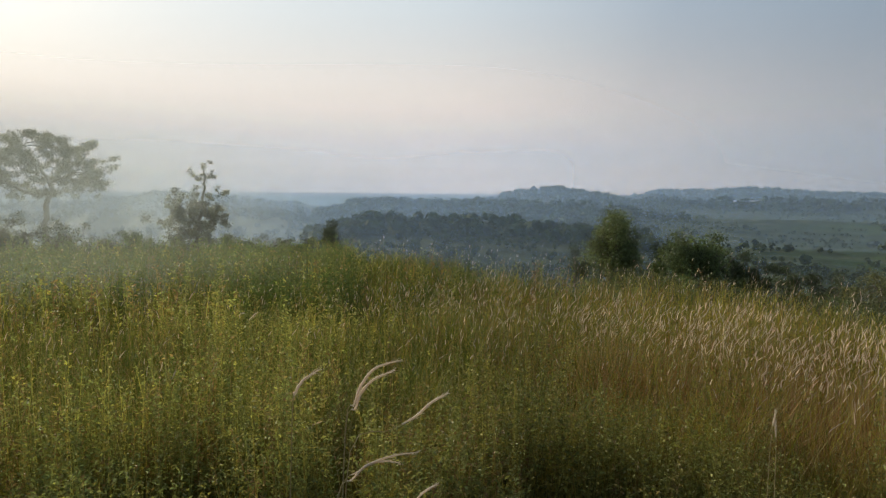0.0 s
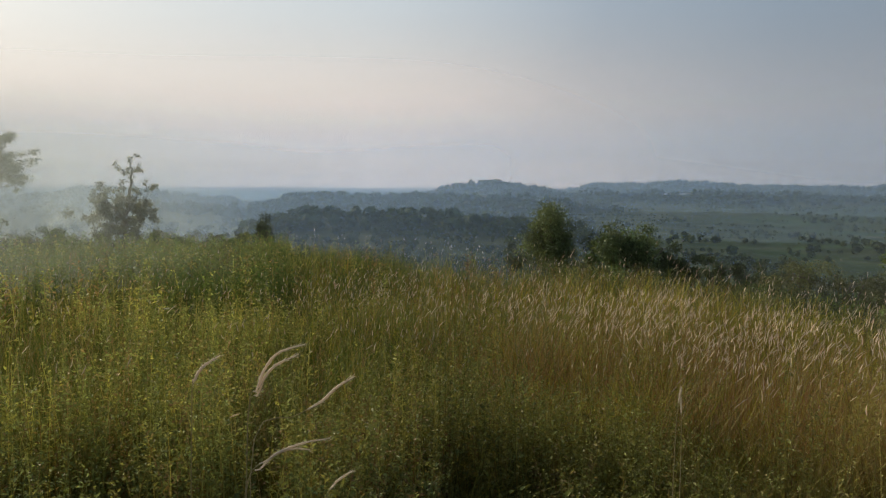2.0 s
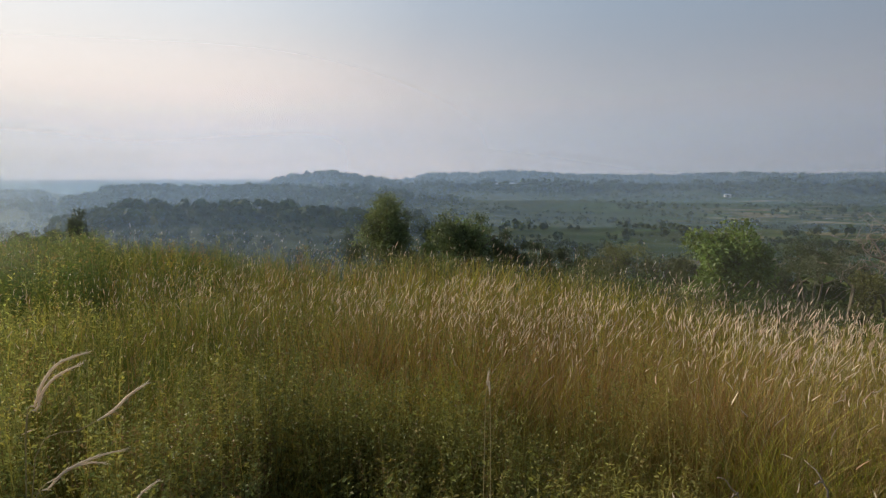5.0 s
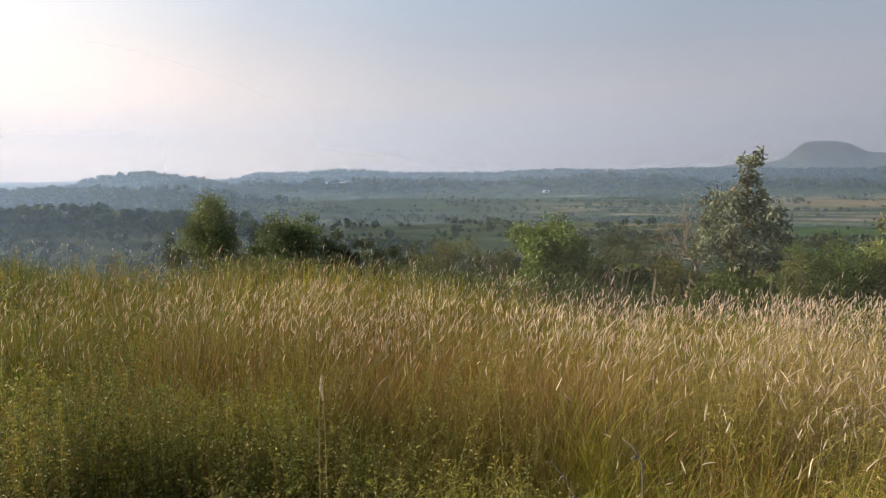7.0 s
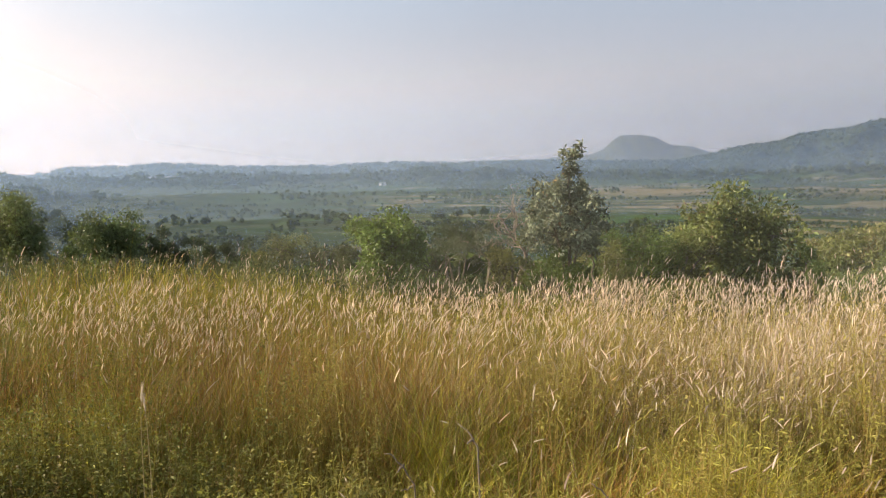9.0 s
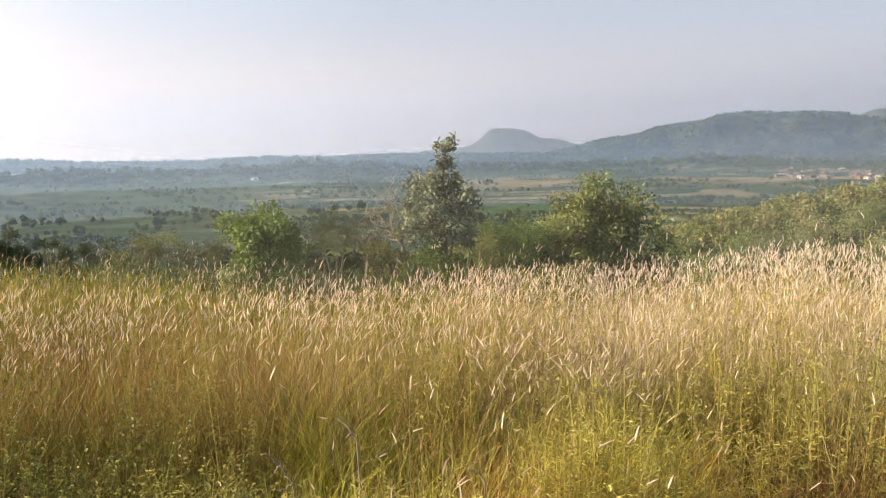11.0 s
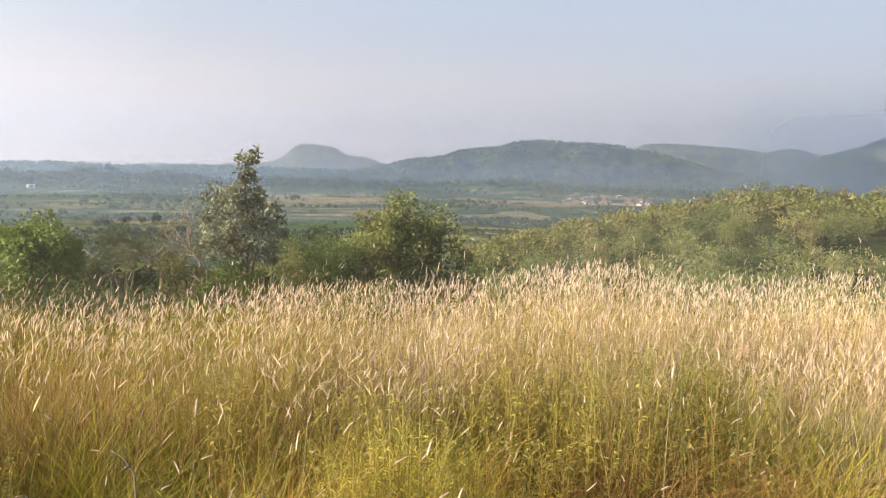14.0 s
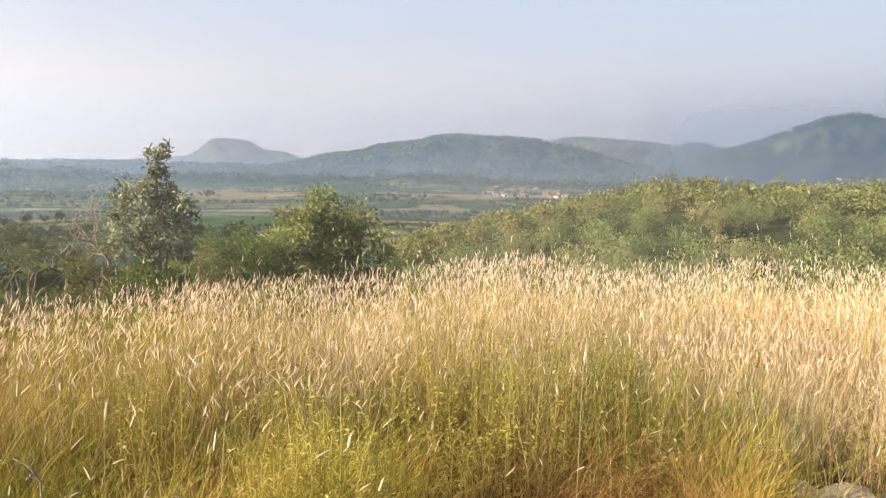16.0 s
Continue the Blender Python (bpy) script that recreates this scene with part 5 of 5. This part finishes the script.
    stem = tones(rng, nn, (STR, 0.7), (YEL, 0.7 * (1 - low2[m])), (GRN, 0.4 * (1 - low2[m])), (TAN, 0.5), (BROWN, 0.9 * low2[m]), (RED, 0.2 + 0.8 * smooth(-50, -35, az[m])))
    tip, way = blades(hp, base[m] + rng.normal(size=(nn, 3)) * np.array([0.03, 0.03, 0]), hh, lean, 0.0016 * wide, rng.uniform(0, np.pi, nn), stem * 0.8, stem, 4)
    tagged(new("grass_stems", hp.mesh("grass_stems", GRASS)), "thin straw-coloured flowering grass stems" + label, "grass", kind="stuff")
    full = sp[m] > rng.random(nn) * 0.6
    L = np.where(full, rng.uniform(0.036, 0.078, nn), rng.uniform(0.035, 0.065, nn))
    L = L * (1 + 0.2 * close)
    away = unit(way + lean * 0.6 + rng.normal(size=(nn, 3)) * 0.1)
    c = tones(rng, nn, (CREAM, 1.0), (PINK, 0.9), (TAN, 0.35))
    bleached = 0.6 * smooth(-54, -72, az[m])[:, None]
    c = c * (1 - bleached) + np.array([0.84, 0.75, 0.69]) * bleached
    droop = np.stack([rng.normal(0.12, 0.2, nn), rng.normal(0, 0.18, nn), -rng.uniform(0, 0.2, nn)], -1) * L[:, None]
    plumes(hs, tip - away * 0.004, away, L, rng.uniform(0.0016, 0.0026, nn) * (0.7 + 0.3 * wide) * (1 + 0.4 * close), droop, c, hairs, rng)
    tagged(new("grass_spikes", hs.mesh("grass_spikes", SPIKE)), "pale cream and pinkish bristly grass flower spikes" + label, "grass", kind="stuff")


grass_zone(101, 20000, 1.45, 4.4, -113, 38, 1.0, 6, 5, ", close by")
grass_zone(102, 38000, 4.4, 8.0, -113, 38, 1.25, 2, 3, "")
grass_zone(103, 13000, 8.0, 14.0, -113, 38, 2.2, 2, 2, " towards the brow")
grass_zone(104, 14000, 14.0, 31.0, -8, 40, 4.0, 2, 0, " on the far brow")

grass_zone(105, 15000, 0.9, 12.0, 38, 247, 3.0, 2, 0, ", behind the viewpoint")


def herbs(seed, n, r0, r1, a0, a1, leaf, per, label, dark=0.0, tall=1.0, dark0=1.0, own=None, slim=1.0, edge=0.0):
    """Upright leafy herbs among the grass."""
    rng = np.random.default_rng(seed)
    az, r, x, y = scatter(rng, n, r0, r1, a0, a1)
    want = np.interp(az, [-110, -70, -52, -40, -20, 0, 12, 38], [0.30, 0.75, 0.85, 0.85, 0.85, 0.9, 1.0, 1.0])
    want = want * (1 - 0.3 * spike_share(az, r)) * (1 - 0.9 * straw_low(az, r)) * (1 - 0.97 * smooth(-66, -80, az) * smooth(4.4, 3.4, r))
    patch = fbm(x, y, 0.6, 81, 3)
    if edge:                                  # ragged patches that thin out at their ends
        want = want * smooth(a0, a0 + edge, az) * smooth(a1, a1 - edge, az) * smooth(r0, r0 + 1.2, r) * smooth(r1, r1 - 2, r) * smooth(-0.15, 0.3, fbm(x, y, 1.7, 83, 3))
    want = want * (1 - 0.45 * dark0 * smooth(2.9, 2.3, r))
    want = want * (1 - 0.75 * smooth(4, -2, az) * smooth(-22, -12, az) * smooth(2.5, 2.0, r + 0.3 * patch))
    keep = (rng.random(n) < want) & (patch > rng.uniform(-0.2, 0.25, n)) & (r < brow_distance(az) + 2)
    az, r, x, y, patch = az[keep], r[keep], x[keep], y[keep], patch[keep]
    n = len(az)
    z = land(x, y)[0]
    base = np.stack([x, y, z - 0.02], -1)
    h = height_map(az, r, x, y) * rng.uniform(0.7, 1.08, n) * tall
    hue = 0.6 * fbm(x, y, 1.6, 82, 2) + 0.7 * fbm(x, y, 0.55, 77, 3)
    col = tones(rng, n, ((0.145, 0.165, 0.055), 0.8 + 1.2 * np.clip(-hue, 0, 1)), ((0.24, 0.25, 0.085), 0.7 + np.clip(hue, 0, 1)), ((0.32, 0.29, 0.085), 0.25 + 0.8 * np.clip(hue, 0, 1)), ((0.24, 0.165, 0.075), 0.25 + 0.9 * np.clip(-hue, 0, 1)))
    col = col * (1 - dark) + np.array([0.06, 0.10, 0.03]) * dark
    gold = (smooth(-46, -60, az) * smooth(-90, -78, az))[:, None]
    col = col * (1 - 0.5 * gold) + np.array([0.41, 0.40, 0.085]) * 0.5 * gold
    olive = (smooth(-8, -20, az) * smooth(-54, -44, az))[:, None]
    col = col * (1 - 0.35 * olive) + np.array([0.28, 0.265, 0.065]) * 0.35 * olive
    # herbs lightened towards the left, lens glare put into their colour
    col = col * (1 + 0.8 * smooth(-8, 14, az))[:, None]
    # paler herbs on these bearings, partly brighter exposure put into the colour
    pale = (smooth(-30, -46, az) * smooth(-92, -80, az) * smooth(4.6, 3.6, r))[:, None]
    col = col * (1 - 0.5 * pale) + np.array([0.50, 0.44, 0.17]) * 0.5 * pale
    rosy = (spike_share(az, r) * smooth(-25, -45, az))[:, None]
    col = col * (1 - 0.65 * rosy) + np.array([0.36, 0.285, 0.12]) * 0.65 * rosy
    if own is not None:
        col = np.array(own) * (0.7 + 0.6 * rng.random((n, 1)))
    a = rng.uniform(0, 2 * np.pi, n)
    lean = np.stack([np.cos(a), np.sin(a), np.zeros(n)], -1) * (rng.uniform(0.0, 0.2, n) * h)[:, None]
    hp = Heap()
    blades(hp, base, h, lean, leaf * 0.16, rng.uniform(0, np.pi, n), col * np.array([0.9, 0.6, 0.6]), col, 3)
    t = rng.uniform(0.22, 1.0, (n, per))
    up = np.zeros((n, per, 3))
    up[..., 2] = h[:, None] * t
    pos = base[:, None] + up + lean[:, None] * (t ** 2)[..., None]
    ang = rng.uniform(0, 2 * np.pi, (n, per))
    out = np.stack([np.cos(ang), np.sin(ang), rng.uniform(-0.2, 1.3, (n, per))], -1)
    pos = pos + unit(out) * (leaf * rng.uniform(0.05, 0.6, (n, per)) * slim)[..., None]
    face = np.stack([-np.cos(ang) * 0.5, -np.sin(ang) * 0.5, np.ones((n, per))], -1) + rng.normal(size=(n, per, 3)) * 0.5
    L = leaf * rng.uniform(0.6, 1.3, (n, per)) * (1.25 - 0.6 * t)
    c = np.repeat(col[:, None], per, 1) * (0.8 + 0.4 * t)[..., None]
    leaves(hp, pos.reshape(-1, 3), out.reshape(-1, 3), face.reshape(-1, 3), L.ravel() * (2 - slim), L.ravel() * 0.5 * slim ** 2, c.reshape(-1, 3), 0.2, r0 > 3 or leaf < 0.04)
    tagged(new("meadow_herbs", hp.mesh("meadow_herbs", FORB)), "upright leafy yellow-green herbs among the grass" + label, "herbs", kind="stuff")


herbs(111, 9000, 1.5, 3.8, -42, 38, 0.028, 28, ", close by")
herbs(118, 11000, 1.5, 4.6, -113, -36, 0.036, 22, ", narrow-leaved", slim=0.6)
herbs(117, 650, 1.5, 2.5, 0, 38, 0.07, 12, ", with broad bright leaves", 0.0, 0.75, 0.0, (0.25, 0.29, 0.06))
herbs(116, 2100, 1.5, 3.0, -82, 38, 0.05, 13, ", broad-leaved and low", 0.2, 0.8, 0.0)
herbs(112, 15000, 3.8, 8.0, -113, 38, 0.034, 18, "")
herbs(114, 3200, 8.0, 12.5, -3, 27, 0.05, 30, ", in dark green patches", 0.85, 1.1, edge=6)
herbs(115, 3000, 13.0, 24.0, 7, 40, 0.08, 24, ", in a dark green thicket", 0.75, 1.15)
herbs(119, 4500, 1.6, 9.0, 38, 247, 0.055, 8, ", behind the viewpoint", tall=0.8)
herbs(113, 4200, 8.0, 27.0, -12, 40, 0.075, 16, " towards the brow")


# long arching grass stalks that stand out of the meadow
def arching_stalk(points, plume_from, radius, seed):
    """points: bearing, depression and distance along the stalk, from its foot to its tip."""
    rng = np.random.default_rng(seed)
    p = np.array([(*polar(a, d), EYE - d * math.tan(radians(e))) for a, e, d in points])
    t = np.linspace(0, len(p) - 1, 22)
    k = np.minimum(t.astype(int), len(p) - 2)
    u = (t - k)[:, None]
    m = np.gradient(p, axis=0)
    q = (2 * u ** 3 - 3 * u ** 2 + 1) * p[k] + (u ** 3 - 2 * u ** 2 + u) * m[k] + (-2 * u ** 3 + 3 * u ** 2) * p[k + 1] + (u ** 3 - u ** 2) * m[k + 1]
    foot = q[0].copy()
    ob = thing("grass_stalk", "long arching pale grass stalk with a silky spike", "grass", foot, "arching grass stalks")
    q -= foot
    s = int(len(q) * plume_from)
    hp = Heap()
    tube(hp, q[:s + 2], np.linspace(0.0016, 0.001, s + 2), 5, (0.40, 0.33, 0.18))
    part("stem", hp.mesh("stem", GRASS, True), ob)
    hp = Heap()
    w = np.sin(np.linspace(0.35, np.pi - 0.12, len(q) - s)) ** 0.7 * radius
    tube(hp, q[s:], w, 6, (0.84, 0.77, 0.66))
    for b in range(90):
        x = rng.uniform(0, len(q) - s - 1.01)
        i = int(x)
        c = q[s + i] + (q[s + i + 1] - q[s + i]) * (x - i)
        way = unit(q[s + i + 1] - q[s + i])
        out = unit(np.cross(way, rng.normal(size=3)))
        hp.add([c + out * radius * 0.4, c + out * radius * 0.4 + way * 0.002, c + out * radius * 2.0 + way * 0.018], [np.array([[0, 1, 2]])], (0.84, 0.77, 0.66))
    part("spike", hp.mesh("spike", SPIKE, True), ob, "silky cream spike")


STALKS = [
    ([(7.73, 18.75), (7.00, 17.00), (6.45, 15.60), (5.32, 14.32), (3.19, 13.69)], 1.8, 0.42),
    ([(7.73, 19.08), (6.91, 17.30), (6.45, 16.16), (5.45, 15.19), (3.73, 14.48)], 1.8, 0.42),
    ([(11.90, 17.43), (11.67, 16.09), (11.04, 15.10), (9.75, 14.30)], 1.8, 0.48),
    ([(7.37, 20.55), (4.18, 19.05), (2.12, 18.06), (0.89, 17.03), (-0.57, 16.21)], 1.85, 0.55),
    ([(8.39, 23.66), (6.47, 21.89), (5.42, 21.35), (3.72, 20.89), (1.79, 20.66)], 2.1, 0.45),
    ([(8.30, 23.75), (7.16, 22.51), (6.01, 21.58), (4.64, 21.29), (3.36, 21.43)], 2.1, 0.42),
    ([(2.4, 25.2), (1.87, 24.00), (1.04, 23.36), (0.21, 22.96)], 2.4, 0.5),
]
for k, (line, dist, share) in enumerate(STALKS):
    a0, e0 = line[0]
    deep = math.degrees(math.atan((EYE + SLOPE * dist) / dist))
    arching_stalk([(a0 + 1.2, deep, dist), (a0 + 0.5, (deep + e0) / 2, dist)] + [(a, e, dist) for a, e in line], share, 0.0036, 120 + k)


# single taller spikes that stand out close by
for k, (a, e, d, tilt) in enumerate([(-25.2, 15.8, 2.6, 0.5), (-25.4, 16.5, 2.6, -0.3), (-54.1, 16.8, 2.6, 0.4), (-87.7, 13.2, 2.7, 0.3)]):
    deep = math.degrees(math.atan((EYE + SLOPE * d) / d))
    arching_stalk([(a + 0.6 * tilt, deep, d), (a + 0.5 * tilt, (deep + e) / 2 + 2, d), (a + 0.3 * tilt, e + 3.6, d), (a + 0.1 * tilt, e + 1.5, d), (a - 0.25 * tilt, e, d)], 0.8, 0.0028, 140 + k)


def dry_twig(lines, label, seed):
    """A bare forked twig caught in the grass."""
    rng = np.random.default_rng(seed)
    foot = np.array((*polar(lines[0][0][0], lines[0][0][2]), EYE - lines[0][0][2] * math.tan(radians(lines[0][0][1]))))
    ob = thing("twig", label, "twig", foot)
    for q, line in enumerate(lines):
        p = np.array([(*polar(a, d), EYE - d * math.tan(radians(e))) for a, e, d in line]) - foot
        fine = np.stack([np.interp(np.linspace(0, len(p) - 1, 9), np.arange(len(p)), p[:, k]) for k in range(3)], -1)
        fine += rng.normal(size=fine.shape) * 0.003
        hp = Heap()
        tube(hp, fine, np.linspace(0.0045, 0.0018, 9), 5)
        part("stem" if q == 0 else "fork", hp.mesh("twig", DEADWOOD, True), ob)


dry_twig([[(-49.7, 33, 2.92), (-49.6, 21.5, 2.92), (-48.9, 20.3, 2.92), (-47.9, 19.8, 2.95)], [(-49.2, 20.8, 2.92), (-48.7, 21.2, 2.88)]], "bent pale dry twig among the grass", 171)
dry_twig([[(-45.4, 32, 2.8), (-44.7, 24.0, 2.8), (-43.8, 22.7, 2.8), (-43.0, 21.9, 2.8), (-42.4, 21.8, 2.8)], [(-43.8, 22.7, 2.8), (-43.3, 23.2, 2.8)], [(-44.7, 24.0, 2.8), (-43.8, 24.4, 2.75)]], "forked pale dry twig among the grass", 172)
dry_twig([[(-60.4, 34, 2.6), (-59.7, 24.0, 2.6), (-58.5, 23.2, 2.6)]], "straight dry twig leaning in the grass", 173)


def stone(az, r, size, flat, label, seed):
    x, y = polar(az, r)
    bm = bmesh.new()
    bmesh.ops.create_icosphere(bm, subdivisions=4, radius=1)
    rng = np.random.default_rng(seed)
    off = Vector(rng.uniform(-50, 50, 3))
    for v in bm.verts:
        n0 = noise.fractal(v.co * 1.3 + off, 1.0, 2.0, 5)
        v.co = Vector((v.co.x * size, v.co.y * size * 0.75, v.co.z * size * flat)) * (1 + 0.28 * n0)
    ob = new("stone", bm_mesh("stone", bm, ROCK))
    ob.location = (x, y, ground_at(x, y) + size * flat * 0.45)
    ob.rotation_euler = (0, 0, radians(rng.uniform(0, 180)))
    tagged(ob, label, "stone")


stone(-105.4, 4.45, 0.21, 0.55, "pale weathered stone in trampled dry grass", 181)
stone(-102.4, 4.6, 0.10, 0.6, "small pale stone in trampled dry grass", 182)
stone(-108.4, 4.65, 0.15, 0.6, "small pale stone in trampled dry grass", 183)

# small white flower on the left of the meadow
x, y = polar(15.6, 7.9)
ob = thing("white_flower", "small white flower head on a thin stem", "flower", (x, y, ground_at(x, y)))
hp = Heap()
tube(hp, [(0, 0, 0), (0.01, 0, 0.3), (0.0, 0.01, 0.62)], [0.003, 0.0025, 0.002], 5, (0.16, 0.2, 0.05))
part("stem", hp.mesh("stem", GRASS, True), ob)
hp = Heap()
ang = np.arange(9) * 2 * np.pi / 9
way = np.stack([np.cos(ang), np.sin(ang), np.full(9, 0.5)], -1)
leaves(hp, np.tile([[0.0, 0.01, 0.62]], (9, 1)), way, np.tile([[0.0, 0.0, 1.0]], (9, 1)), 0.035, 0.02, np.tile([[0.85, 0.84, 0.8]], (9, 1)))
part("petals", hp.mesh("petals", SPIKE), ob, "white petals")
